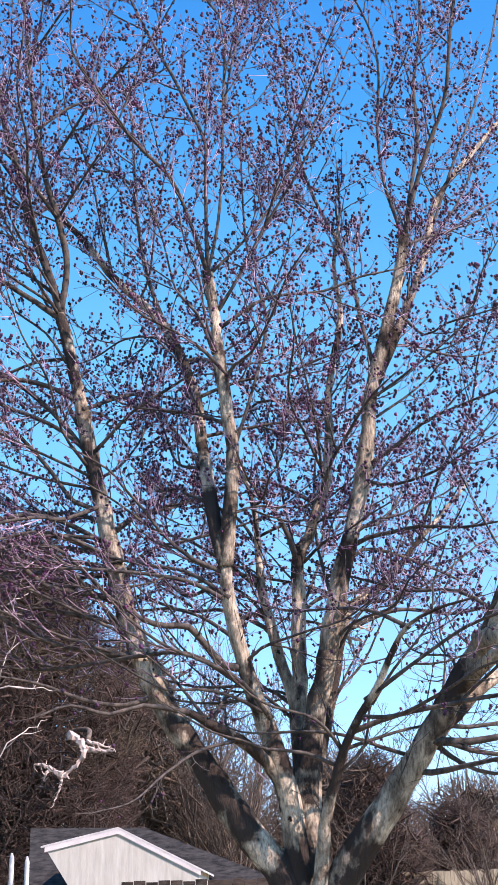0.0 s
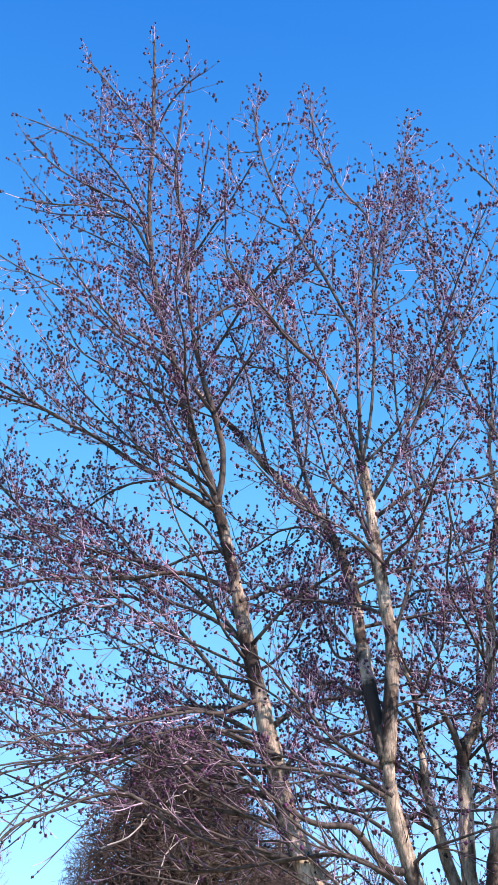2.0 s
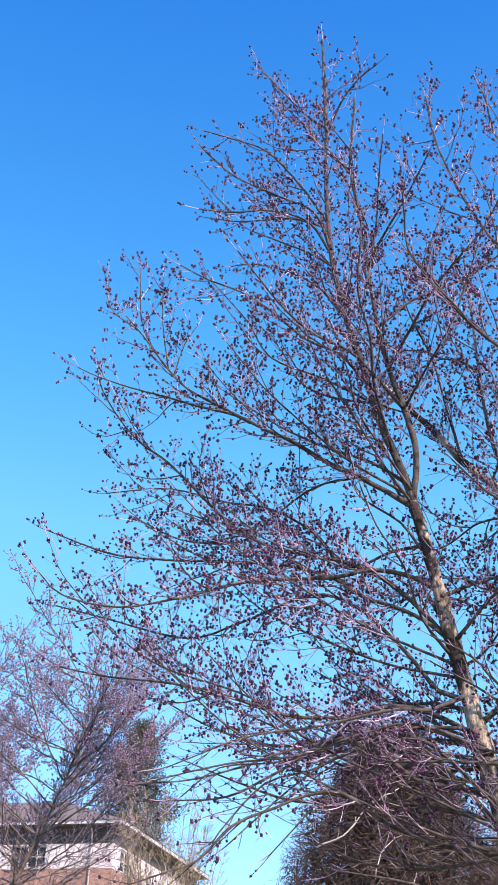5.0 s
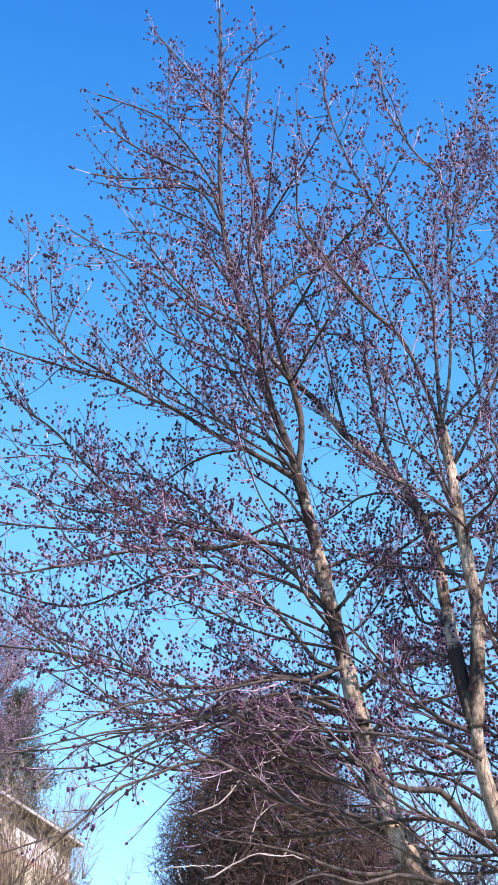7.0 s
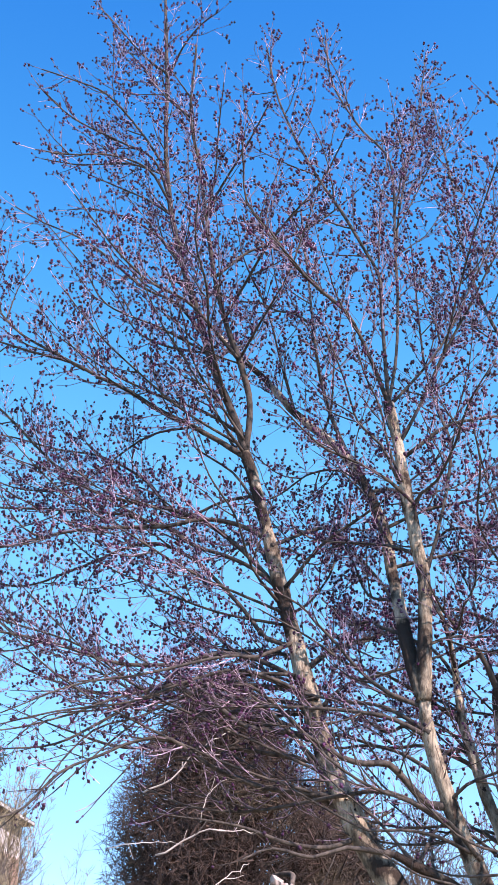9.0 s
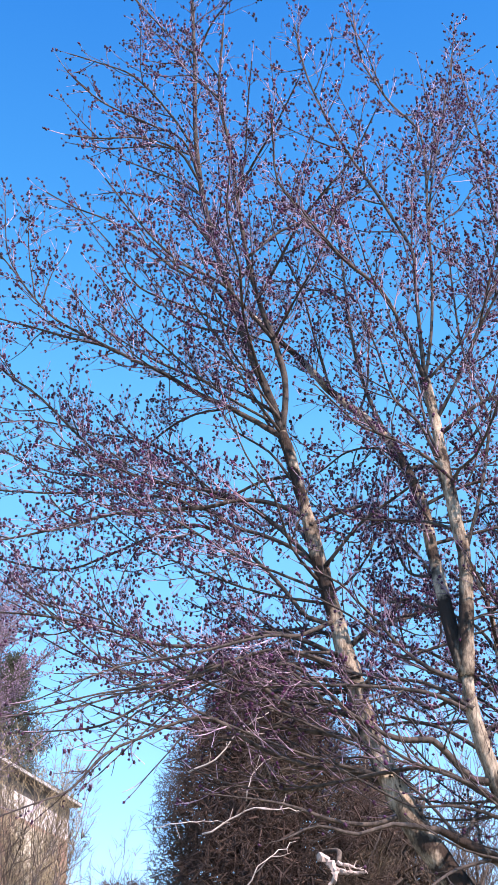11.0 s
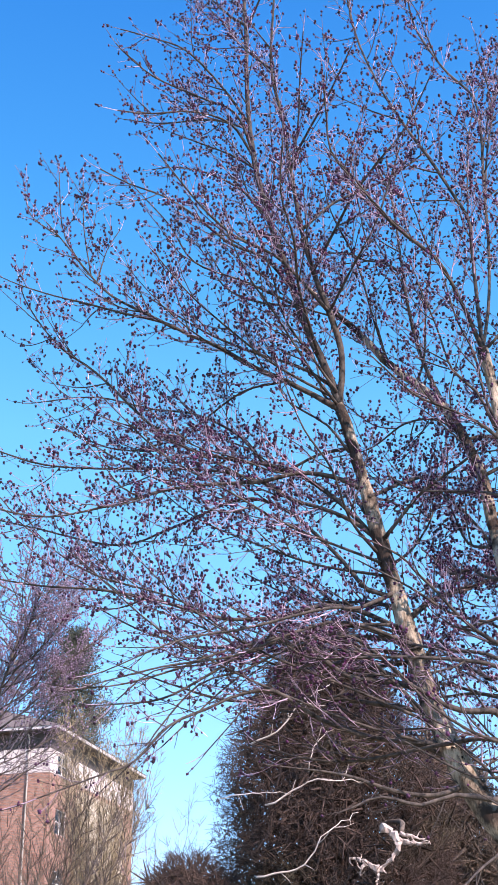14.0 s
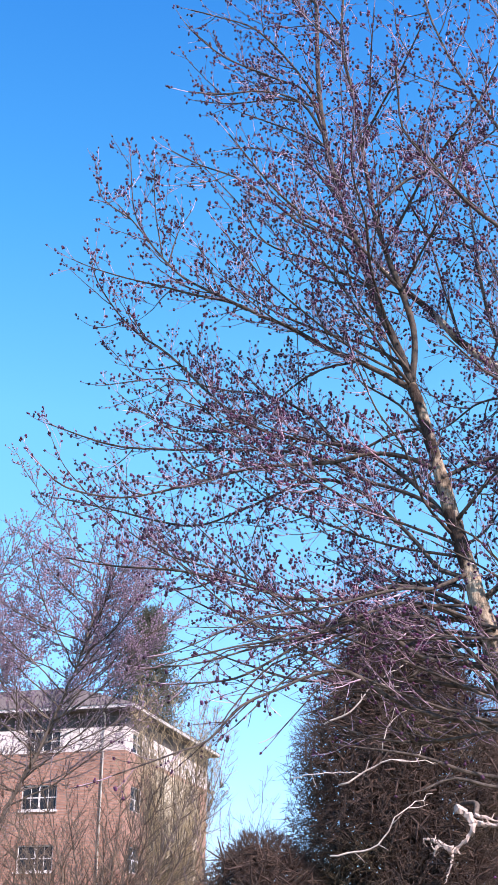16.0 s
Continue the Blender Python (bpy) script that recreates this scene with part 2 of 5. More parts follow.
        me.polygons.foreach_set("loop_start", np.concatenate([np.arange(len(t)) * 3, len(t) * 3 + np.arange(len(q)) * 4]))
        me.polygons.foreach_set("use_smooth", np.full(len(t) + len(q), smooth))
        me.update(calc_edges=True)
        me.validate()
        me.materials.append(mat)
        return me


def part(name, buf, mat, parent=None, label="", kind="", smooth=True):
    ob = new(name, buf.mesh(name, mat, smooth))
    if parent:
        ob.parent = parent
    return tagged(ob, label, kind=kind)


def thing(name, label, category, group="", kind=""):
    return tagged(new(name), label, category, group, kind)


def spline(ctrl, step=0.12):
    """A smooth line through the control points."""
    p = np.array(ctrl, float)
    ext = np.vstack([2 * p[0] - p[1], p, 2 * p[-1] - p[-2]])
    out = []
    for i in range(1, len(ext) - 2):
        a, b, c, d = ext[i - 1 : i + 3]
        n = max(2, int(np.linalg.norm(c - b) / step))
        u = (np.arange(n) / n)[:, None]
        out.append(0.5 * (2 * b + (c - a) * u + (2 * a - 5 * b + 4 * c - d) * u**2 + (3 * b - a - 3 * c + d) * u**3))
    return np.vstack(out + [p[-1:]])


def sprout(start, way, length, up=0.3, wander=0.12, n=6):
    """The line of one shoot that bends upwards."""
    d = np.asarray(way, float)
    d = d / np.linalg.norm(d)
    pts = [np.asarray(start, float)]
    for _ in range(n):
        d = d + np.array((0, 0, up / n)) + rng.normal(0, wander, 3)
        d /= np.linalg.norm(d)
        pts.append(pts[-1] + d * length / n)
    return np.array(pts)


def sprouts(starts, ways, lengths, up=0.3, wander=0.12, n=4):
    """The lines of many shoots at once."""
    d = np.array(ways, float)
    d /= np.linalg.norm(d, axis=1, keepdims=True) + 1e-9
    pts = [np.array(starts, float)]
    step = np.asarray(lengths, float)[:, None] / n
    for j in range(n):
        d = d + np.array((0, 0, up / n * (0.4 + 1.2 * j / n))) + rng.normal(0, wander, d.shape)
        d /= np.linalg.norm(d, axis=1, keepdims=True)
        pts.append(pts[-1] + d * step)
    return np.stack(pts, 1)


def sideways(tan, angle, turn):
    """Ways leant by angle from tan, towards the sides that turn names. One way, or many."""
    tan = np.atleast_2d(np.asarray(tan, float))
    tan = tan / (np.linalg.norm(tan, axis=1, keepdims=True) + 1e-9)
    a = np.cross(tan, np.where(abs(tan[:, 2:3]) < 0.9, (0.2, 0.1, 0.97), (0.1, 0.97, 0.2)))
    a /= np.linalg.norm(a, axis=1, keepdims=True)
    b = np.cross(tan, a)
    angle, turn = np.reshape(angle, (-1, 1)), np.reshape(turn, (-1, 1))
    return np.cos(angle) * tan + np.sin(angle) * (np.cos(turn) * a + np.sin(turn) * b)


def points_on(lines, share):
    """Points and tangents at the given share (0 to 1) of each line: lines (N, m, 3), share (N, k)."""
    m = lines.shape[1]
    u = np.clip(share, 0, 0.9999) * (m - 1)
    i = u.astype(int)
    row = np.arange(len(lines))[:, None]
    a, b = lines[row, i], lines[row, i + 1]
    return a + (b - a) * (u - i)[..., None], b - a


def clump_shapes(count, seed):
    """Small ragged solids: one bud or two."""
    r = np.random.default_rng(seed)
    bud = np.array([(1, 0, 0), (-1, 0, 0), (0, 1, 0), (0, -1, 0), (0, 0, 1), (0, 0, -1)], float)
    faces = np.array([(0, 2, 4), (2, 1, 4), (1, 3, 4), (3, 0, 4), (2, 0, 5), (1, 2, 5), (3, 1, 5), (0, 3, 5)])
    shapes = []
    for n in range(count):
        vs, fs = [], []
        for k, (solid, sides) in enumerate(((bud, faces), (bud, faces))[: 1 + (n % 4 == 0)]):
            q, _ = np.linalg.qr(r.normal(size=(3, 3)))
            vs.append((solid * r.uniform(0.75, 1.1, 3)) @ q.T + r.normal(0, 0.5, 3) * (k > 0))
            fs.append(sides + 6 * k)
        shapes.append((np.vstack(vs), np.vstack(fs)))
    return shapes


CLUMPS = clump_shapes(12, 3)


def scatter(buf, places, sizes):
    """A clump at each place."""
    places, sizes = np.asarray(places, float), np.asarray(sizes, float)
    kinds = rng.integers(0, len(CLUMPS), len(places))
    for k, (v, f) in enumerate(CLUMPS):
        at, s = places[kinds == k], sizes[kinds == k]
        if len(at):
            allv = at[:, None] + s[:, None, None] * v[None]
            allf = f[None] + (np.arange(len(at)) * len(v))[:, None, None]
            buf.add(allv.reshape(-1, 3), allf.reshape(-1, 3))


def dress(line, rad, twigs, buds, reach=1.0, every=0.22, first=0.12, up=0.45, gap=0.08, low=0.07, fine=1.0, scale=1.0):
    """Side branches, twigs on those, and flower buds along a branch."""
    seg = np.linalg.norm(np.diff(line, axis=0), axis=1)
    along = np.r_[0, np.cumsum(seg)]
    total = along[-1]
    count = max(3, int(total * (1 - first) / every))
    s = total * (first + (1 - first) * (np.arange(count) + rng.random(count)) / count)
    i = np.clip(np.searchsorted(along, s), 1, len(line) - 1)
    keep = (rad[i] < low) | (rng.random(count) < 0.45)
    s, i = s[keep], i[keep]
    k, count = s / total, len(s)
    length = reach * rng.uniform(0.35, 1.25, count) * (1.2 - 0.9 * k)
    ways = sideways(line[i] - line[i - 1], rng.uniform(0.45, 1.0, count), np.arange(count) * 2.4 + rng.normal(0, 0.5, count))
    bends, turns = (6, 2) if scale <= 1 else (4, 2)
    shoots = sprouts(line[i], ways, length, up, 0.065, bends)
    tip = sprouts(line[-1:], line[-1:] - line[-3:-2], [0.14 * reach + 0.06], up, 0.08, bends)
    shoots, length = np.concatenate([shoots, tip]), np.r_[length, 0.14 * reach + 0.06]
    r0 = np.minimum(np.r_[0.6 * rad[i], rad[-1]], 0.005 + 0.007 * length)
    taper = np.linspace(1, 0, bends + 1)[None]
    twigs.tubes(shoots, scale * (r0[:, None] * taper + 0.0034 * (1 - taper)), 3)
    many = np.maximum(2, (length * fine / 0.085).astype(int))
    for n in np.unique(many):
        some = shoots[many == n]
        share = 0.12 + 0.86 * (np.arange(n)[None] + rng.random((len(some), n))) / n
        at, tan = points_on(some, share)
        ln = rng.uniform(0.10, 0.62, share.shape) * (1.1 - 0.65 * share) * np.minimum(1.2, 0.5 + 0.5 * length[many == n])[:, None]
        sub = sprouts(at.reshape(-1, 3), sideways(tan.reshape(-1, 3), rng.uniform(0.5, 1.0, share.size), np.tile(np.arange(n) * 2.5, len(some)) + rng.normal(0, 0.5, share.size)),
                      ln.ravel(), up * 1.5, 0.07, turns)
        twigs.tubes(sub, scale * np.linspace(0.0050, 0.0028, turns + 1), 3)
        bud_rows(sub, ln.ravel(), buds, gap, 0.22)
        bud_rows(some, length[many == n], buds, gap * 1.1, 0.35)


def bud_rows(lines, lengths, buds, gap, start):
    many = np.maximum(1, (lengths * (1 - start) / gap).astype(int))
    for n in np.unique(many):
        some = lines[many == n]
        share = start + (1 - start) * (np.arange(n)[None] + 0.35 + 0.65 * rng.random((len(some), n))) / n
        at, _ = points_on(some, share)
        buds.extend(at.reshape(-1, 3) + rng.normal(0, 0.008, (at.size // 3, 3)))


def along_line(line, spacing, first=0.1, last=1.0):
    """Places, shares and tangents at uneven steps along a line."""
    far = np.r_[0, np.cumsum(np.linalg.norm(np.diff(line, axis=0), axis=1))]
    count = max(2, int(far[-1] * (last - first) / spacing))
    k = first + (last - first) * (np.arange(count) + rng.random(count)) / count
    i = np.clip(np.searchsorted(far, k * far[-1]), 1, len(line) - 1)
    u = ((k * far[-1] - far[i - 1]) / (far[i] - far[i - 1] + 1e-9))[:, None]
    return line[i - 1] + (line[i] - line[i - 1]) * u, k, line[i] - line[i - 1], i


def string_buds(lines, lengths, buds, gap, start):
    """Flower buds in opposite pairs along each shoot, with a fuller bunch at its tip."""
    many = np.maximum(1, (lengths * (1 - start) / gap).astype(int))
    for n in np.unique(many):
        some = lines[many == n]
        share = start + (1 - start) * (np.arange(n)[None] + 0.25 + 0.75 * rng.random((len(some), n))) / n
        at, tan = points_on(some, share)
        at = at.reshape(-1, 3)
        side = rng.normal(0, 1, at.shape)
        side *= rng.uniform(0.008, 0.022, (len(at), 1)) / (np.linalg.norm(side, axis=1, keepdims=True) + 1e-9)
        buds.append(np.concatenate([at + side, rng.uniform(0.012, 0.022, (len(at), 1))], 1))
        pair = rng.random(len(at)) < 0.30
        buds.append(np.concatenate([(at - side)[pair], rng.uniform(0.011, 0.018, (pair.sum(), 1))], 1))
    tips = lines[:, -1]
    buds.append(np.concatenate([tips, rng.uniform(0.015, 0.026, (len(tips), 1))], 1))


def clothe(line, rad, twigs, wood, buds, reach, every, up, fine, order=2, first=0.12):
    """Shoots of a maple bough: long thin shoots that leave it on all sides and curve up at their ends, twigs on those, and buds strung along both."""
    at, k, tan, i = along_line(line, every, first)
    keep = (rad[i] < 0.06) | (rng.random(len(at)) < 0.35)
    at, k, tan, i = at[keep], k[keep], tan[keep], i[keep]
    count = len(at)
    length = reach * rng.uniform(0.25, 1.2, count) * (1.15 - 0.82 * k)
    ways = sideways(tan, rng.uniform(0.45, 1.05, count), np.arange(count) * 2.4 + rng.normal(0, 0.6, count))
    shoots = sprouts(at, ways, length, up, 0.07, 4)
    tip = sprouts(line[-1:], line[-1:] - line[-3:-2], [0.28 * reach + 0.12], up * 0.6, 0.06, 4)
    shoots, length = np.concatenate([shoots, tip]), np.r_[length, 0.28 * reach + 0.12]
    r0 = np.minimum(np.r_[0.6 * rad[i], rad[-1]], 0.0042 + 0.0058 * length)
    taper = np.linspace(1, 0, 5)[None]
    twigs.tubes(shoots, r0[:, None] * taper + 0.0028 * (1 - taper), 3)
    string_buds(shoots, length, buds, 0.080, 0.30)
    many = (length * fine * np.r_[np.where(k > 0.72, 0.55, 1.0), 0.3] / 0.078).astype(int)
    for n in np.unique(many[many > 0]):
        some = shoots[many == n]
        share = 0.10 + 0.80 * (np.arange(n)[None] + rng.random((len(some), n))) / n
        p, t = points_on(some, share)
        ln = rng.uniform(0.10, 0.55, share.shape) * (1.1 - 0.6 * share) * np.minimum(1.2, 0.45 + 0.5 * length[many == n])[:, None]
        sub = sprouts(p.reshape(-1, 3), sideways(t.reshape(-1, 3), rng.uniform(0.5, 1.05, share.size), np.tile(np.arange(n) * 2.5, len(some)) + rng.normal(0, 0.6, share.size)),
                      ln.ravel(), up, 0.09, 2)
        long = ln.ravel() > 0.32
        twigs.tubes(sub[long], np.array((0.0040, 0.0032, 0.0024)), 3)
        twigs.tubes(sub[~long][:, ::2], np.array((0.0036, 0.0024)), 3)
        string_buds(sub, ln.ravel(), buds, 0.125, 0.25)
    if order > 1:
        # longer side branches, dressed in their turn
        at, k, tan, i = along_line(line, 0.40, max(first, 0.2), 0.92)
        far = np.linalg.norm(np.diff(line, axis=0), axis=1).sum()
        for p, share, t, j in zip(at, k, tan, i):
            if rad[j] > 0.06 and rng.random() < 0.8:
                continue
            ln = min(1.7, 0.35 * far + 0.3) * rng.uniform(0.5, 1.1) * (1.18 - 0.85 * share)
            way = sideways(t, rng.uniform(0.5, 1.0), rng.uniform(0, 6.28))[0]
            shoot = sprout(p, way, ln, up * 0.8, 0.09, 8)
            thin = np.linspace(min(0.011, 0.7 * rad[j]), 0.0038, 9)
            wood.tube(shoot, thin, 4)
            clothe(shoot, thin, twigs, wood, buds, 0.28 + 0.22 * ln, 0.13, up, fine, 1, 0.18)


# ---- ground ----
def build_ground():
    n = 80
    r = np.r_[0, np.geomspace(1.5, 2200, n)]
    a = np.linspace(0, 2 * np.pi, 97)[:-1]
    buf = Buf()
    v = [(0, 0, 0)]
    for ring in r[1:]:
        for t in a:
            x, y = ring * np.cos(t), ring * np.sin(t)
            v.append((x, y, 0.05 * noise.noise((x * 0.3, y * 0.3, 0)) if ring < 60 else 0))
    q = [(1 + i * 96 + k, 1 + (i + 1) * 96 + k, 1 + (i + 1) * 96 + (k + 1) % 96, 1 + i * 96 + (k + 1) % 96) for i in range(n - 1) for k in range(96)]
    buf.add(v, [(0, 1 + k, 1 + (k + 1) % 96) for k in range(96)], q)
    tagged(part("ground", buf, GRASS), "rough spring lawn of green and straw-coloured turf", "ground", kind="structure")


build_ground()

# ---- the flowering maple ----
maple = thing("maple_tree", "tall bare many-stemmed maple covered in dark red flower buds", "tree")
TREE_AT = np.array((0.30, 12.0, 0.0))
maple.location = TREE_AT
BUDS = []


def bough(name, parent, r0, r1, ctrl, reach, every, label="", fine=1.2):
    line = spline(ctrl)
    n = len(line)
    k = np.linspace(0, 1, n)
    rad = (r0 + (r1 - r0) * k**0.85) * (1.40 if r0 > 0.03 else 1.25)
    knots = 1 + 0.05 * np.sin(k * n * 0.55 + r0 * 90) + rng.normal(0, 0.015, n)
    wob = rng.normal(0, 0.05, (n, 3)) * rad[:, None]
    line = line + wob
    buf = Buf()
    sides = 12 if r0 > 0.08 else 8 if r0 > 0.035 else 6
    lumps = 1 + rng.normal(0, 0.03, (n, sides, 1))
    buf.tube(line - TREE_AT, rad * knots, sides, lumps)
    ob = part(name, buf, BARK if r0 > 0.045 else BRANCH, parent, label)
    twigs, wood, buds = Buf(), Buf(), []
    mid = line.mean(0)
    if mid[0] > 3.0:
        clothe(line - TREE_AT, rad, twigs, wood, buds, reach, every * 2.6, 0.65, 0.3, 1)
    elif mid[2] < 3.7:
        # low twigs join the dark branch mesh: shade put into their colour
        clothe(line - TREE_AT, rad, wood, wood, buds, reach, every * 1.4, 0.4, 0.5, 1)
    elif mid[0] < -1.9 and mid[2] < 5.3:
        # sweeping low shoots coloured dark, standing in for the crown's shade
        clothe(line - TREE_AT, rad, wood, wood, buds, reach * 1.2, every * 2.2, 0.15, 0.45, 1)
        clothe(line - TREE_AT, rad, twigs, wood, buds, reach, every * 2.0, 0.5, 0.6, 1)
    else:
        clothe(line - TREE_AT, rad, twigs, wood, buds, reach, every, 0.65, fine * (0.45 if mid[2] < 4.4 else 1.0))
    if twigs.n:
        part("twigs", twigs, TWIG, ob, "thin red-brown twigs", "stuff")
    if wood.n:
        part("side_branches", wood, BRANCH, ob, "thin dark side branches, with low twigs darkened for shade", "stuff")
    buds = np.concatenate(buds)
    share = np.clip(0.15 + 0.85 * np.maximum((buds[:, 2] - 2.8) / 3.4, np.minimum(0.42, (abs(buds[:, 0]) - 1.4) / 4.0)), 0.15, 1.0)
    BUDS.append((ob, buds[rng.random(len(buds)) < 0.66 * share]))
    return ob


def limb(r0, r1, *ctrl):
    return bough("limb", maple, r0, r1, ctrl, 0.9, 0.34, "pale grey-brown limb with dark stains", 0.8)


def branch(parent, r0, r1, *ctrl):
    if parent.parent is not maple:
        parent = parent.parent
    span = sum(math.dist(a, b) for a, b in zip(ctrl, ctrl[1:]))
    return bough("branch", parent, r0, r1, ctrl, min(0.9, 0.2 + 0.15 * span), 0.15, fine=1.25)


def build_trunk():
    buf = Buf()
    line = spline([(0.0, 0.0, -0.15), (0.0, 0.0, 0.25), (-0.02, 0.0, 0.7), (-0.03, 0.0, 1.2), (-0.04, 0.0, 1.60)], 0.1)
    n = len(line)
    k = np.linspace(0, 1, n)
    rad = 0.31 + 0.22 * np.exp(-k * 9) - 0.08 * k
    ang = np.arange(20) * 2 * np.pi / 20
    ribs = 1 + 0.09 * np.sin(5 * ang + 0.7)[None, :, None] * (1.4 - k)[:, None, None] + rng.normal(0, 0.02, (n, 20, 1))
    buf.tube(line, rad, 20, ribs)
    part("trunk", buf, BARK, maple, "short thick trunk that parts into many stems")


build_trunk()
L = limb(0.113, 0.042, (0.15, 11.90, 1.54), (0.08, 11.91, 1.82), (-0.27, 11.94, 2.30), (-0.68, 11.99, 2.90), (-1.04, 12.03, 3.49), (-1.34, 12.09, 4.17), (-1.48, 12.13, 4.69), (-1.73, 12.21, 5.74), (-1.99, 12.30, 6.94), (-2.20, 12.36, 7.82))
La = branch(L, 0.038, 0.013, (-2.20, 12.36, 7.82), (-2.26, 12.36, 8.06), (-2.39, 12.37, 8.44), (-2.59, 12.37, 9.00), (-2.79, 12.39, 9.83), (-3.01, 12.40, 10.63), (-3.17, 12.42, 11.55), (-3.24, 12.43, 12.42), (-3.26, 12.45, 13.75), (-3.33, 12.48, 15.50))
Lb = branch(L, 0.032, 0.010, (-2.20, 12.36, 7.82), (-2.14, 12.30, 8.38), (-2.22, 12.23, 8.87), (-2.39, 12.13, 9.45), (-2.50, 12.03, 10.04), (-2.57, 11.88, 10.78), (-2.64, 11.73, 11.55), (-2.72, 11.60, 12.19), (-2.61, 11.40, 13.12))
Lp = branch(La, 0.014, 0.006, (-3.25, 12.45, 13.63), (-2.99, 12.23, 13.95), (-2.69, 11.98, 14.06), (-2.41, 11.76, 14.01))
Lq = branch(La, 0.014, 0.007, (-3.26, 12.45, 13.75), (-3.56, 12.55, 14.14), (-3.97, 12.75, 14.87), (-4.34, 12.96, 15.58))
Lr = branch(La, 0.015, 0.006, (-3.17, 12.42, 11.55), (-3.37, 12.29, 12.15), (-3.80, 12.14, 12.39), (-4.33, 11.92, 12.65), (-4.64, 11.75, 12.92), (-4.80, 11.64, 13.11))
Ls = branch(La, 0.013, 0.006, (-3.20, 12.42, 11.95), (-3.76, 12.57, 12.35), (-4.58, 12.85, 12.70), (-5.21, 13.08, 13.09))
Lt = branch(Lb, 0.014, 0.005, (-2.58, 11.87, 10.85), (-2.31, 11.63, 11.08), (-1.94, 11.17, 11.22), (-1.56, 10.56, 11.28))
Lu = branch(La, 0.012, 0.006, (-3.13, 12.41, 11.30), (-3.46, 12.37, 11.57), (-3.83, 12.31, 11.78), (-4.20, 12.24, 11.98))
Lv = branch(Lb, 0.012, 0.006, (-2.71, 11.61, 12.13), (-3.14, 11.94, 12.86), (-3.61, 12.45, 13.93), (-3.99, 12.84, 14.71))
Lw = branch(Lb, 0.012, 0.005, (-2.57, 11.88, 10.78), (-2.41, 11.62, 11.24), (-2.29, 11.24, 11.60), (-2.14, 10.80, 11.88))
C = limb(0.089, 0.010, (0.25, 12.12, 1.54), (0.28, 12.21, 2.64), (0.24, 12.29, 3.45), (0.14, 12.33, 3.79), (0.03, 12.38, 4.25), (-0.06, 12.43, 4.68), (-0.08, 12.48, 5.11), (-0.13, 12.54, 5.62), (-0.28, 12.60, 6.16))
M = limb(0.098, 0.041, (0.22, 11.95, 1.54), (0.17, 11.87, 2.36), (0.06, 11.81, 2.81), (-0.06, 11.75, 3.22), (-0.19, 11.70, 3.58), (-0.30, 11.63, 3.99), (-0.37, 11.57, 4.36), (-0.39, 11.52, 4.68))
M1 = branch(M, 0.057, 0.023, (-0.39, 11.52, 4.65), (-0.47, 11.62, 5.05), (-0.56, 11.80, 5.58), (-0.64, 12.04, 6.22), (-0.71, 12.25, 6.75), (-0.91, 12.52, 7.41), (-1.12, 12.72, 7.86), (-1.40, 12.91, 8.25), (-1.73, 13.13, 8.68), (-2.13, 13.44, 9.36), (-2.46, 13.65, 9.82), (-2.85, 13.92, 10.41))
M1b = branch(M1, 0.022, 0.011, (-1.02, 12.63, 7.66), (-1.27, 12.88, 8.46), (-1.42, 13.19, 9.24), (-1.52, 13.58, 10.20), (-1.62, 14.06, 11.38), (-1.75, 14.64, 12.83))
M2 = branch(M, 0.057, 0.042, (-0.39, 11.52, 4.65), (-0.34, 11.54, 5.25), (-0.30, 11.56, 5.78), (-0.35, 11.57, 6.27), (-0.41, 11.59, 6.78), (-0.46, 11.62, 7.37), (-0.53, 11.64, 7.88))
M2a = branch(M2, 0.020, 0.007, (-0.53, 11.64, 7.88), (-0.63, 11.58, 8.22), (-0.77, 11.46, 8.63), (-0.91, 11.35, 8.91), (-1.15, 11.23, 9.12), (-1.40, 11.08, 9.38), (-1.65, 10.88, 9.74), (-1.87, 10.69, 10.03), (-1.87, 10.53, 10.33), (-1.85, 10.32, 10.70))
M2b = branch(M2, 0.020, 0.009, (-0.53, 11.64, 7.88), (-0.54, 11.68, 8.48), (-0.54, 11.76, 9.24), (-0.55, 11.81, 9.64), (-0.73, 11.87, 10.14), (-0.93, 11.94, 10.66), (-1.17, 12.01, 11.20), (-1.39, 12.09, 11.77), (-1.52, 12.14, 12.15), (-1.73, 12.24, 12.95), (-1.86, 12.36, 13.88))
M2c = branch(M2, 0.016, 0.009, (-0.53, 11.64, 7.88), (-0.42, 11.72, 8.50), (-0.36, 11.87, 9.30), (-0.35, 12.04, 10.17), (-0.32, 12.22, 11.10), (-0.37, 12.37, 11.79), (-0.70, 12.53, 12.45), (-1.04, 12.75, 13.48), (-1.12, 12.96, 14.54))
M2d = branch(M2, 0.018, 0.007, (-0.46, 11.62, 7.37), (-0.28, 11.57, 7.65), (-0.10, 11.49, 7.95), (0.09, 11.39, 8.29), (0.40, 11.22, 8.72), (0.64, 11.07, 9.09), (0.89, 10.92, 9.40))
M2e = branch(M2, 0.016, 0.005, (-0.39, 11.59, 6.59), (-0.26, 11.48, 6.75), (-0.09, 11.33, 6.81), (0.12, 10.97, 7.03), (0.28, 10.54, 7.23), (0.49, 10.08, 7.33))
M2f = branch(M2, 0.017, 0.008, (-0.30, 11.56, 5.83), (-0.18, 11.66, 6.24), (-0.07, 11.80, 6.67), (0.01, 11.94, 7.05), (0.08, 12.14, 7.61), (-0.03, 12.34, 8.13), (-0.13, 12.62, 8.87), (-0.16, 12.98, 9.85), (-0.18, 13.44, 11.16))
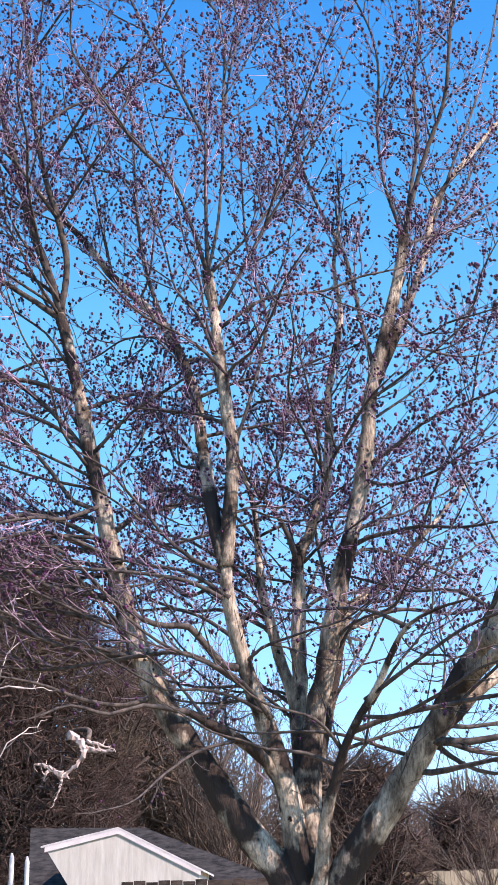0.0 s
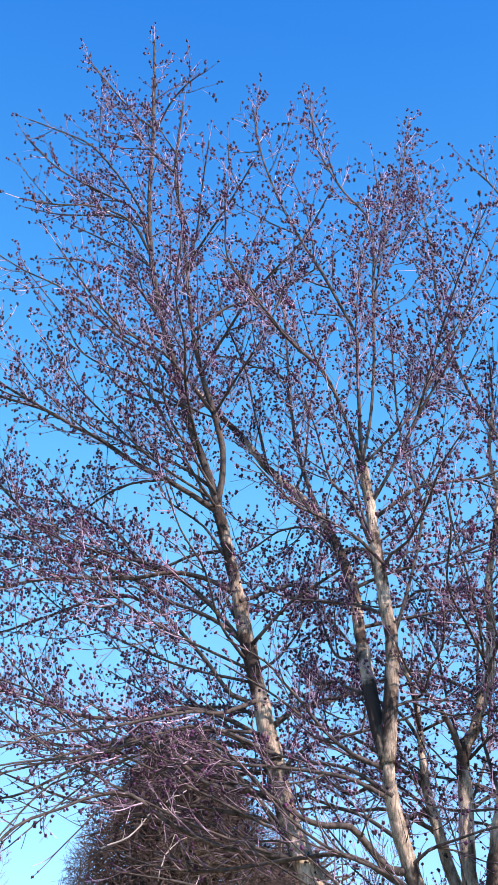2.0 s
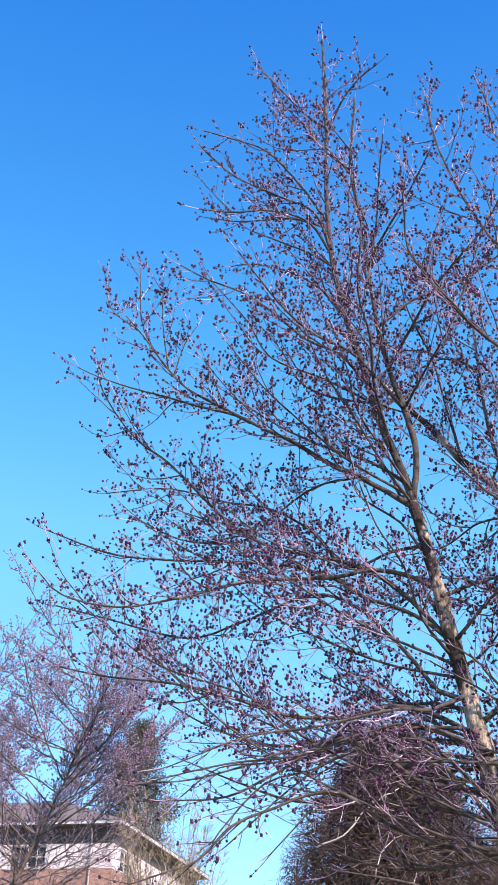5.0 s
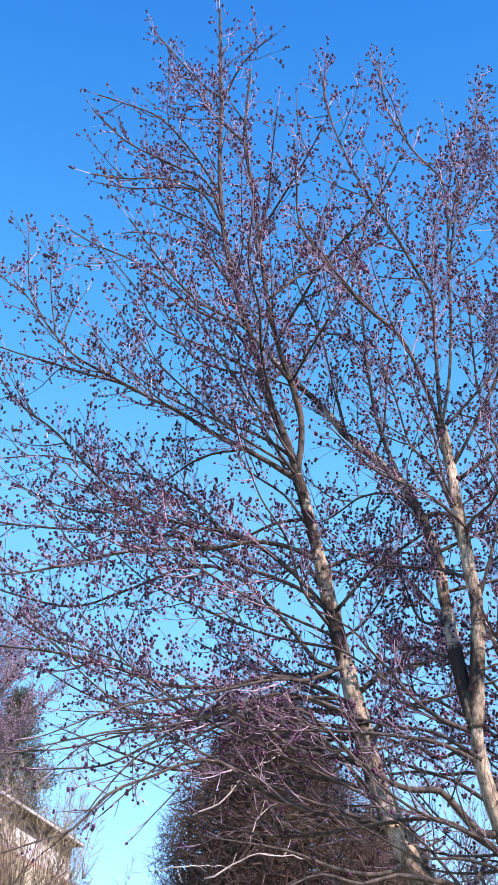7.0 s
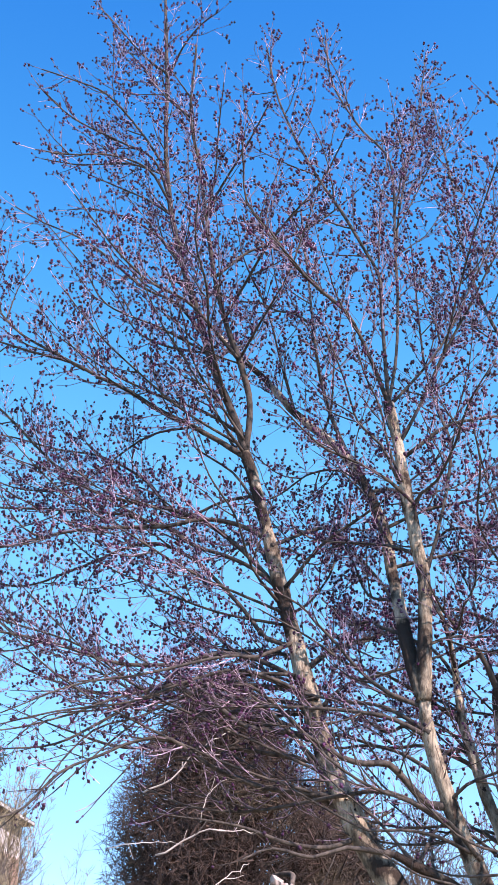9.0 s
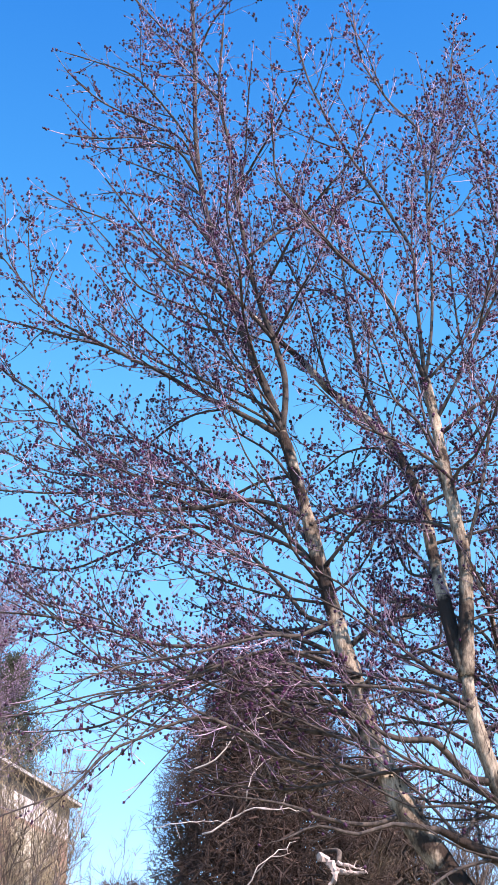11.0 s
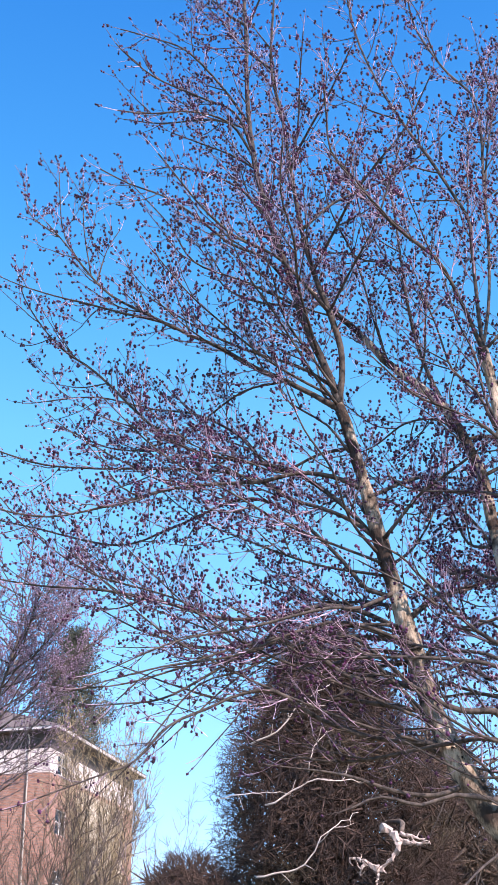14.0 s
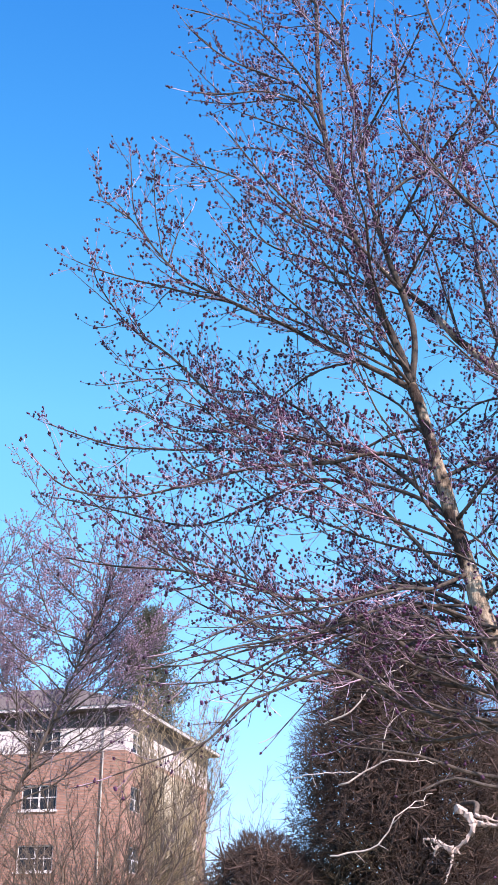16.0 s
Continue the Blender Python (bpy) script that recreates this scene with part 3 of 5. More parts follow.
D = limb(0.084, 0.005, (0.28, 12.10, 1.54), (0.29, 12.14, 2.63), (0.28, 12.17, 3.37), (0.29, 12.19, 3.81), (0.31, 12.21, 4.32), (0.32, 12.24, 4.88), (0.44, 12.26, 5.15), (0.55, 12.27, 5.49), (0.65, 12.29, 5.77), (0.70, 12.31, 6.22), (0.71, 12.33, 6.64), (0.79, 12.36, 7.15), (0.90, 12.38, 7.71), (0.86, 12.41, 8.36), (0.96, 12.45, 9.03), (0.96, 12.48, 9.73))
D1 = branch(D, 0.030, 0.006, (0.32, 12.24, 4.88), (0.18, 12.06, 5.22), (0.02, 11.87, 5.40), (-0.15, 11.66, 5.57), (-0.26, 11.40, 5.78))
D2 = branch(D, 0.020, 0.007, (0.55, 12.27, 5.49), (0.69, 11.94, 5.83), (0.83, 11.63, 5.98), (0.95, 11.31, 6.10), (1.07, 11.00, 6.18), (1.25, 10.56, 6.21))
E = limb(0.093, 0.042, (0.30, 12.00, 1.54), (0.31, 12.00, 2.62), (0.43, 12.00, 3.32), (0.56, 12.00, 3.83), (0.66, 12.00, 4.32), (0.77, 12.00, 4.78), (0.89, 12.00, 5.18), (1.00, 12.00, 5.66), (1.08, 12.00, 6.09), (1.14, 12.00, 6.59), (1.25, 12.00, 6.98), (1.40, 12.00, 7.50), (1.52, 12.00, 7.97), (1.62, 12.00, 8.47))
Ea = branch(E, 0.026, 0.010, (1.62, 12.00, 8.47), (1.76, 11.94, 8.99), (1.94, 11.84, 9.50), (2.16, 11.72, 10.08), (2.25, 11.55, 10.79), (2.38, 11.36, 11.57), (2.51, 11.16, 12.27))
Eb = branch(E, 0.048, 0.015, (1.16, 12.00, 6.66), (1.45, 12.11, 7.28), (1.69, 12.24, 7.89), (1.91, 12.40, 8.53), (2.02, 12.52, 9.04), (2.23, 12.64, 9.48), (2.56, 12.78, 9.95), (2.99, 12.96, 10.55))
Ec = branch(E, 0.022, 0.011, (1.62, 12.00, 8.47), (1.86, 12.10, 9.76), (1.89, 12.19, 10.59), (2.04, 12.28, 11.47), (2.07, 12.36, 12.21), (2.04, 12.48, 13.29), (1.97, 12.60, 14.34))
Ed = branch(E, 0.020, 0.009, (1.21, 12.00, 6.84), (1.12, 12.08, 7.35), (1.04, 12.23, 8.04), (0.95, 12.35, 8.54), (0.73, 12.52, 9.16), (0.59, 12.67, 9.71), (0.52, 12.78, 10.14), (0.43, 12.99, 10.99), (0.42, 13.20, 11.83), (0.34, 13.45, 12.84), (0.25, 13.68, 13.80))
Ee = branch(E, 0.017, 0.007, (1.61, 12.00, 8.43), (1.53, 11.98, 8.73), (1.43, 11.94, 9.14), (1.39, 11.86, 9.76), (1.44, 11.77, 10.45), (1.38, 11.69, 10.94), (1.17, 11.61, 11.43), (0.86, 11.52, 11.81))
Ef = branch(E, 0.023, 0.007, (0.81, 12.00, 4.93), (1.01, 11.90, 5.01), (1.23, 11.76, 5.02), (1.48, 11.55, 5.01), (1.85, 11.17, 4.88), (2.15, 10.80, 4.82))
Eg = branch(E, 0.019, 0.009, (0.76, 12.00, 4.74), (0.97, 12.15, 4.96), (1.22, 12.34, 4.99), (1.47, 12.57, 4.97), (1.80, 12.90, 4.93), (2.08, 13.20, 4.88))
Eh = branch(E, 0.020, 0.008, (1.03, 12.00, 5.78), (1.35, 11.85, 5.96), (1.62, 11.64, 6.12), (1.88, 11.44, 6.18), (2.32, 11.04, 6.22))
Ei = branch(E, 0.017, 0.007, (1.59, 12.00, 8.34), (1.91, 12.18, 8.55), (2.21, 12.39, 8.74), (2.54, 12.69, 9.13), (2.98, 13.08, 9.58))
Ej = branch(E, 0.015, 0.006, (1.43, 12.00, 7.63), (1.71, 11.76, 7.15), (1.92, 11.57, 7.18), (2.40, 11.04, 7.09))
F = limb(0.079, 0.008, (0.33, 12.15, 1.53), (0.39, 12.36, 2.65), (0.52, 12.51, 3.25), (0.66, 12.64, 3.77), (0.77, 12.77, 4.26), (0.91, 12.85, 4.57), (1.13, 12.92, 4.71), (1.39, 13.02, 4.97), (1.67, 13.13, 5.31), (2.03, 13.27, 5.73), (2.48, 13.44, 6.25))
G = limb(0.056, 0.006, (0.37, 11.80, 1.53), (0.47, 11.57, 2.34), (0.55, 11.46, 2.62), (0.64, 11.34, 2.90), (0.79, 11.20, 3.17), (0.94, 11.07, 3.39), (1.10, 10.89, 3.71), (1.22, 10.77, 3.88), (1.46, 10.63, 3.99), (1.78, 10.44, 4.04))
H = limb(0.118, 0.042, (0.42, 11.88, 1.44), (0.59, 11.84, 1.81), (0.86, 11.77, 2.19), (1.13, 11.70, 2.57), (1.40, 11.61, 2.96), (1.62, 11.53, 3.30), (1.84, 11.45, 3.64), (2.07, 11.36, 3.98), (2.39, 11.25, 4.37), (2.83, 11.08, 4.91), (3.13, 10.92, 5.51))
Hb = branch(H, 0.064, 0.010, (1.40, 11.61, 2.96), (1.69, 11.72, 3.22), (2.00, 11.87, 3.50), (2.31, 12.02, 3.68), (2.89, 12.30, 3.94), (3.67, 12.72, 4.42))
Hc = branch(H, 0.029, 0.007, (1.25, 11.66, 2.75), (1.43, 11.57, 2.70), (1.70, 11.35, 2.73), (2.00, 11.03, 2.76), (2.34, 10.56, 2.77))
Hd = branch(H, 0.022, 0.009, (1.52, 11.57, 3.15), (1.81, 11.89, 3.14), (2.25, 12.50, 3.24), (2.88, 13.44, 3.32))
N = branch(M, 0.054, 0.021, (0.12, 11.85, 2.57), (-0.05, 11.73, 2.85), (-0.30, 11.58, 3.04), (-0.55, 11.42, 3.16), (-0.74, 11.28, 3.26))
Na = branch(N, 0.021, 0.007, (-0.74, 11.28, 3.26), (-1.13, 11.09, 3.30), (-1.40, 10.88, 3.20), (-1.70, 10.59, 3.24), (-1.93, 10.32, 3.11))
Ma = branch(M, 0.034, 0.010, (-0.23, 11.67, 3.73), (-0.42, 11.60, 3.72), (-0.60, 11.44, 3.91), (-0.74, 11.29, 4.04), (-0.94, 11.13, 4.02), (-1.12, 10.95, 4.04), (-1.43, 10.56, 4.20))
Mb = branch(M, 0.018, 0.006, (-0.38, 11.53, 4.59), (-0.70, 11.48, 4.73), (-0.96, 11.41, 4.94), (-1.15, 11.33, 5.18), (-1.36, 11.24, 5.41), (-1.49, 11.18, 5.56), (-1.85, 11.04, 5.75))
Mc = branch(M, 0.018, 0.007, (-0.37, 11.57, 4.39), (-0.55, 11.74, 4.50), (-0.79, 12.05, 4.51), (-1.05, 12.46, 4.77), (-1.49, 13.20, 5.22))
La1 = branch(L, 0.030, 0.004, (-2.18, 12.35, 7.74), (-2.48, 12.32, 7.96), (-2.79, 12.26, 8.16), (-3.16, 12.18, 8.36), (-3.54, 12.09, 8.63), (-3.86, 12.01, 8.79), (-4.18, 11.93, 8.98), (-4.63, 11.82, 9.11), (-5.03, 11.71, 9.24), (-5.42, 11.61, 9.36), (-5.80, 11.50, 9.50), (-6.08, 11.42, 9.64))
La2 = branch(La1, 0.016, 0.006, (-4.03, 11.97, 8.89), (-4.40, 11.94, 9.14), (-4.82, 11.90, 9.43), (-5.11, 11.86, 9.77), (-5.40, 11.81, 10.20), (-5.67, 11.76, 10.56))
La3 = branch(L, 0.024, 0.006, (-1.79, 12.24, 6.03), (-2.09, 12.28, 6.44), (-2.51, 12.32, 6.88), (-2.95, 12.31, 7.14), (-3.41, 12.28, 7.26), (-3.94, 12.30, 7.47), (-4.40, 12.31, 7.82), (-5.13, 12.30, 8.63), (-5.58, 12.32, 9.02), (-5.91, 12.34, 9.43), (-6.19, 12.36, 9.90), (-6.31, 12.38, 10.26))
Lc = branch(L, 0.025, 0.006, (-1.92, 12.27, 6.61), (-2.01, 12.25, 6.74), (-2.30, 12.20, 6.89), (-2.66, 12.12, 6.94), (-3.01, 12.02, 6.85), (-3.36, 11.93, 6.83), (-3.95, 11.75, 6.77), (-4.57, 11.52, 6.56), (-5.18, 11.29, 6.41), (-5.75, 11.06, 6.51), (-6.00, 10.92, 6.75))
Ld = branch(L, 0.020, 0.007, (-1.80, 12.23, 6.07), (-2.09, 12.25, 6.36), (-2.45, 12.27, 6.57), (-2.77, 12.29, 6.71), (-3.08, 12.31, 6.95), (-3.62, 12.35, 7.18), (-4.31, 12.40, 7.32), (-5.18, 12.47, 7.46), (-5.95, 12.53, 7.65), (-6.85, 12.60, 8.08))
Le = branch(L, 0.020, 0.007, (-1.66, 12.18, 5.46), (-1.98, 12.22, 5.59), (-2.24, 12.29, 5.95), (-2.55, 12.38, 6.33), (-2.87, 12.47, 6.66), (-3.42, 12.59, 6.91), (-4.30, 12.80, 6.74), (-5.06, 12.99, 6.67), (-6.24, 13.26, 7.11), (-7.05, 13.44, 7.42))
Lf = branch(L, 0.024, 0.006, (-1.57, 12.16, 5.07), (-2.05, 12.09, 5.32), (-2.44, 12.01, 5.39), (-2.89, 11.92, 5.28), (-3.45, 11.79, 5.29), (-4.02, 11.64, 5.47), (-4.59, 11.49, 5.60), (-5.27, 11.30, 5.66), (-5.74, 11.16, 5.75))
Lg = branch(L, 0.020, 0.005, (-1.52, 12.14, 4.88), (-1.98, 11.96, 5.10), (-2.40, 11.75, 5.10), (-2.89, 11.44, 4.91), (-3.27, 11.16, 4.75), (-3.62, 10.84, 4.53), (-3.99, 10.48, 4.34), (-4.26, 10.20, 4.26))
Lh = branch(L, 0.027, 0.006, (-1.41, 12.11, 4.45), (-1.80, 12.02, 4.56), (-2.16, 11.90, 4.61), (-2.51, 11.74, 4.85), (-2.92, 11.56, 4.92), (-3.42, 11.28, 4.57), (-3.80, 11.05, 4.32), (-4.21, 10.80, 4.24))
Li = branch(L, 0.023, 0.005, (-1.23, 12.07, 3.92), (-1.91, 11.85, 3.98), (-2.40, 11.60, 4.15), (-2.77, 11.35, 4.38), (-3.06, 11.18, 4.34), (-3.33, 10.98, 4.18), (-3.63, 10.75, 3.99), (-3.85, 10.47, 3.64), (-4.05, 10.29, 3.52), (-4.48, 9.84, 3.26))
Lj = branch(L, 0.017, 0.006, (-2.07, 12.32, 7.26), (-2.45, 12.35, 7.24), (-2.98, 12.42, 7.13), (-3.39, 12.50, 7.64), (-3.96, 12.59, 8.05), (-4.57, 12.69, 8.26), (-5.36, 12.81, 8.59), (-6.28, 12.96, 8.71))
Lk = branch(La, 0.018, 0.006, (-2.70, 12.38, 9.45), (-3.02, 12.27, 9.87), (-3.40, 12.14, 10.06), (-3.84, 11.92, 10.45), (-4.15, 11.76, 10.65), (-4.52, 11.57, 10.77), (-4.83, 11.40, 10.93))
Ll = branch(La, 0.017, 0.006, (-2.99, 12.40, 10.55), (-3.34, 12.46, 11.06), (-3.82, 12.55, 11.49), (-4.31, 12.65, 11.76), (-4.65, 12.72, 11.84))
Lm = branch(La, 0.015, 0.006, (-3.15, 12.41, 11.47), (-3.41, 12.18, 11.91), (-3.83, 11.86, 11.94), (-4.22, 11.50, 11.71), (-4.54, 11.16, 11.56))
Ln = branch(La, 0.015, 0.007, (-3.21, 12.42, 12.03), (-3.61, 12.38, 12.77), (-4.07, 12.33, 13.41), (-4.54, 12.28, 13.70), (-4.98, 12.24, 13.93))
Lo = branch(La1, 0.013, 0.006, (-2.79, 12.26, 8.16), (-3.34, 12.35, 8.14), (-3.94, 12.52, 7.86), (-4.32, 12.64, 7.68), (-5.13, 12.85, 7.88), (-5.92, 13.08, 8.39))
Lsa = branch(La2, 0.008, 0.005, (-5.27, 11.83, 10.01), (-5.50, 11.88, 10.52), (-5.65, 12.00, 11.46))
Lsb = branch(La2, 0.008, 0.005, (-5.08, 11.86, 9.74), (-5.23, 11.92, 10.49), (-5.31, 12.00, 11.27))
Lsc = branch(La2, 0.008, 0.005, (-5.50, 11.79, 10.33), (-5.94, 11.89, 10.79), (-6.11, 12.00, 11.25))
Lsd = branch(La2, 0.008, 0.004, (-5.00, 11.87, 9.65), (-4.94, 11.99, 10.15), (-4.83, 12.12, 10.52))
Md = branch(M2c, 0.013, 0.007, (-0.36, 11.97, 9.85), (-0.29, 12.24, 10.71), (-0.15, 12.67, 11.77), (0.09, 13.35, 13.42), (0.25, 13.92, 14.82))
Me = branch(M2d, 0.012, 0.005, (0.09, 11.39, 8.29), (0.28, 11.17, 8.83), (0.53, 10.78, 9.38), (0.76, 10.39, 9.77), (0.94, 10.08, 10.00))
Mf = branch(M1, 0.016, 0.006, (-0.71, 12.25, 6.75), (-0.88, 12.57, 7.29), (-1.17, 12.97, 7.77), (-1.62, 13.46, 8.01), (-2.20, 14.20, 8.07), (-3.02, 15.12, 8.42))
Mg = branch(M1, 0.014, 0.006, (-1.73, 13.13, 8.68), (-1.86, 12.99, 9.29), (-1.98, 12.76, 9.93), (-2.22, 12.48, 10.54), (-2.27, 12.24, 11.01))
Mh = branch(M1, 0.015, 0.006, (-0.56, 11.80, 5.58), (-0.81, 12.41, 6.23), (-1.18, 13.19, 6.87), (-1.86, 14.35, 7.66), (-2.52, 15.36, 8.18))
Mi = branch(C, 0.016, 0.006, (-0.08, 12.48, 5.11), (-0.29, 12.84, 5.53), (-0.69, 13.43, 5.92), (-1.20, 14.16, 6.24), (-1.86, 15.12, 6.42))
Mj = branch(C, 0.016, 0.006, (0.03, 12.38, 4.25), (-0.19, 12.72, 4.63), (-0.56, 13.25, 4.95), (-1.12, 14.01, 5.09), (-1.74, 14.88, 5.18))
Mk = branch(D, 0.015, 0.006, (0.31, 12.21, 4.32), (0.53, 12.68, 4.90), (0.86, 13.62, 5.88), (1.34, 14.43, 6.55), (2.04, 15.36, 7.17))
Ml = branch(D, 0.014, 0.006, (0.32, 12.24, 4.88), (0.20, 12.89, 5.79), (0.17, 13.69, 6.75), (0.42, 14.56, 7.76), (0.76, 15.36, 8.67))
Mm = branch(D, 0.014, 0.004, (0.65, 12.29, 5.77), (0.44, 11.87, 6.12), (0.27, 11.36, 6.35), (0.32, 10.56, 6.58), (0.26, 9.84, 6.69))
Ek = branch(E, 0.015, 0.006, (0.66, 12.00, 4.32), (0.53, 12.45, 5.15), (0.55, 12.97, 5.94), (0.71, 13.70, 7.03), (1.00, 14.40, 8.07), (1.01, 15.12, 9.23))
El = branch(E, 0.016, 0.004, (1.00, 12.00, 5.66), (1.25, 11.72, 5.50), (1.57, 11.11, 5.40), (1.81, 10.29, 5.32), (1.98, 9.36, 5.17))
Em = branch(F, 0.016, 0.006, (0.91, 12.85, 4.57), (1.39, 13.16, 4.69), (1.97, 13.68, 5.07), (2.64, 14.39, 5.65), (3.43, 15.12, 5.98))
En = branch(E, 0.015, 0.007, (1.40, 12.00, 7.50), (1.73, 12.38, 8.31), (2.34, 13.04, 9.34), (2.90, 13.80, 10.61), (3.55, 14.64, 12.07))
Eo = branch(Eb, 0.016, 0.008, (1.91, 12.40, 8.53), (2.36, 12.85, 9.85), (2.94, 13.53, 11.46), (3.43, 14.24, 13.19), (3.96, 15.12, 15.49))
Ep = branch(F, 0.015, 0.005, (1.67, 13.13, 5.31), (1.93, 12.85, 5.99), (2.23, 12.50, 6.51), (2.34, 12.05, 7.10), (2.59, 11.52, 7.62))
Ga = branch(G, 0.018, 0.004, (0.79, 11.20, 3.17), (1.09, 10.94, 3.13), (1.42, 10.40, 3.23), (1.70, 9.71, 3.33), (1.96, 8.88, 3.25))
Gb = branch(G, 0.014, 0.006, (0.64, 11.34, 2.90), (0.93, 11.46, 3.00), (1.37, 11.71, 3.13), (1.89, 12.05, 3.16), (2.52, 12.48, 3.31))
Na2 = branch(N, 0.014, 0.004, (-0.30, 11.58, 3.04), (-0.64, 11.22, 2.91), (-0.90, 10.70, 2.67), (-1.10, 10.04, 2.40), (-1.32, 9.36, 2.27))
Nb = branch(N, 0.014, 0.005, (-0.55, 11.42, 3.16), (-0.93, 11.75, 3.66), (-1.36, 12.14, 4.07), (-1.93, 12.59, 4.23), (-2.64, 13.20, 4.68))
Lx = branch(L, 0.023, 0.005, (-1.06, 12.04, 3.55), (-1.37, 11.88, 3.43), (-1.71, 11.62, 3.44), (-2.11, 11.19, 3.54), (-2.57, 10.56, 3.54))
Ly = branch(L, 0.019, 0.006, (-1.15, 12.05, 3.74), (-1.57, 12.11, 3.95), (-2.09, 12.21, 4.10), (-2.70, 12.35, 4.37), (-3.25, 12.48, 4.47))
Lz = branch(L, 0.019, 0.005, (-1.43, 12.11, 4.50), (-1.69, 12.07, 4.63), (-2.02, 12.01, 4.62), (-2.39, 11.91, 4.38), (-2.90, 11.76, 4.30))
Lma = branch(L, 0.020, 0.005, (-1.68, 12.18, 5.52), (-1.99, 11.68, 5.23), (-2.25, 11.31, 5.14), (-2.94, 10.94, 4.90), (-3.48, 10.57, 4.73), (-4.05, 10.20, 4.40))
Lmb = branch(L, 0.019, 0.005, (-1.44, 12.05, 4.88), (-2.12, 11.73, 5.11), (-2.57, 11.41, 4.96), (-3.09, 11.09, 4.69), (-3.72, 10.77, 4.55), (-4.32, 10.45, 4.34))
Lmc = branch(L, 0.018, 0.005, (-1.36, 12.10, 4.30), (-2.10, 11.83, 4.99), (-2.62, 11.60, 4.87), (-3.09, 11.38, 4.62), (-3.47, 11.15, 4.45), (-3.82, 10.92, 3.97), (-3.80, 10.70, 3.80))
Lmd = branch(L, 0.017, 0.005, (-1.28, 12.08, 4.05), (-2.20, 11.83, 4.97), (-2.84, 11.61, 4.81), (-3.24, 11.39, 4.49), (-3.51, 11.17, 4.17), (-3.76, 10.95, 3.85))
Lme = branch(L, 0.016, 0.005, (-1.58, 12.16, 5.15), (-2.20, 11.88, 5.13), (-2.71, 11.71, 4.98), (-3.41, 11.54, 4.76), (-4.00, 11.37, 4.68), (-4.32, 11.20, 4.37))
Lmf = branch(L, 0.015, 0.005, (-1.12, 12.05, 3.68), (-2.00, 11.93, 4.82), (-2.66, 11.81, 4.69), (-2.98, 11.69, 4.50), (-3.29, 11.57, 4.13), (-3.44, 11.45, 3.92))
He = branch(H, 0.033, 0.006, (2.07, 11.36, 3.98), (2.44, 10.85, 4.02), (2.73, 10.01, 4.01), (2.91, 8.88, 3.77))
Hf = branch(H, 0.033, 0.010, (2.39, 11.25, 4.37), (2.72, 11.66, 5.21), (3.14, 12.31, 6.28), (3.54, 13.17, 7.72), (4.24, 14.16, 9.45))
Hg = branch(H, 0.029, 0.006, (1.84, 11.45, 3.64), (2.19, 10.94, 4.46), (2.38, 10.24, 5.18), (2.33, 9.44, 5.79), (2.39, 8.64, 6.20))
Hh = branch(Hb, 0.031, 0.010, (2.31, 12.02, 3.68), (2.99, 12.77, 4.56), (3.94, 13.78, 5.44), (5.03, 15.12, 6.85))
# five added boughs, unseen to the right, that shade the lower stems
Shade0 = branch(H, 0.060, 0.014, (1.96, 11.40, 3.83), (2.80, 10.40, 5.00), (3.80, 9.40, 6.20), (4.80, 8.60, 7.40), (5.60, 8.00, 8.60))
Shade1 = branch(H, 0.060, 0.014, (2.47, 11.22, 4.47), (3.20, 10.60, 6.20), (3.90, 9.80, 7.80), (4.50, 9.20, 9.40), (5.00, 8.80, 10.60))
Shade2 = branch(H, 0.050, 0.014, (1.68, 11.51, 3.39), (2.70, 10.00, 4.20), (3.60, 8.60, 5.00), (4.40, 7.60, 6.00), (5.20, 6.80, 7.00))
Shade3 = branch(H, 0.050, 0.014, (2.75, 11.11, 4.82), (3.60, 10.90, 6.00), (4.90, 10.40, 6.80), (6.10, 10.00, 7.80))
Shade4 = branch(H, 0.050, 0.014, (1.96, 11.40, 3.83), (3.10, 10.80, 4.40), (4.50, 9.90, 5.00), (5.80, 9.20, 5.90))
Hi = branch(H, 0.034, 0.010, (1.38, 11.55, 2.98), (1.80, 11.50, 2.96), (2.12, 11.45, 3.00), (2.44, 11.40, 3.05), (2.80, 11.35, 3.12))
Hj = branch(H, 0.026, 0.008, (1.48, 11.55, 3.02), (1.80, 11.50, 2.88), (2.10, 11.50, 2.83), (2.45, 11.45, 2.74))
Hk = branch(H, 0.024, 0.008, (1.43, 11.60, 3.00), (1.72, 11.60, 2.78), (2.00, 11.60, 2.68), (2.35, 11.60, 2.71), (2.62, 11.60, 2.64))
# two thick boughs added out of view, sunward of H, to shadow it
Shade8 = branch(H, 0.095, 0.030, (1.96, 11.40, 3.83), (2.55, 10.75, 3.95), (2.79, 10.45, 4.07), (3.06, 10.38, 4.45), (3.33, 10.29, 4.84), (3.90, 10.10, 5.80))
Shade9 = branch(H, 0.080, 0.030, (2.55, 10.75, 3.95), (2.99, 10.10, 3.94), (3.20, 10.05, 4.30), (3.43, 10.00, 4.70), (4.00, 9.60, 5.60))


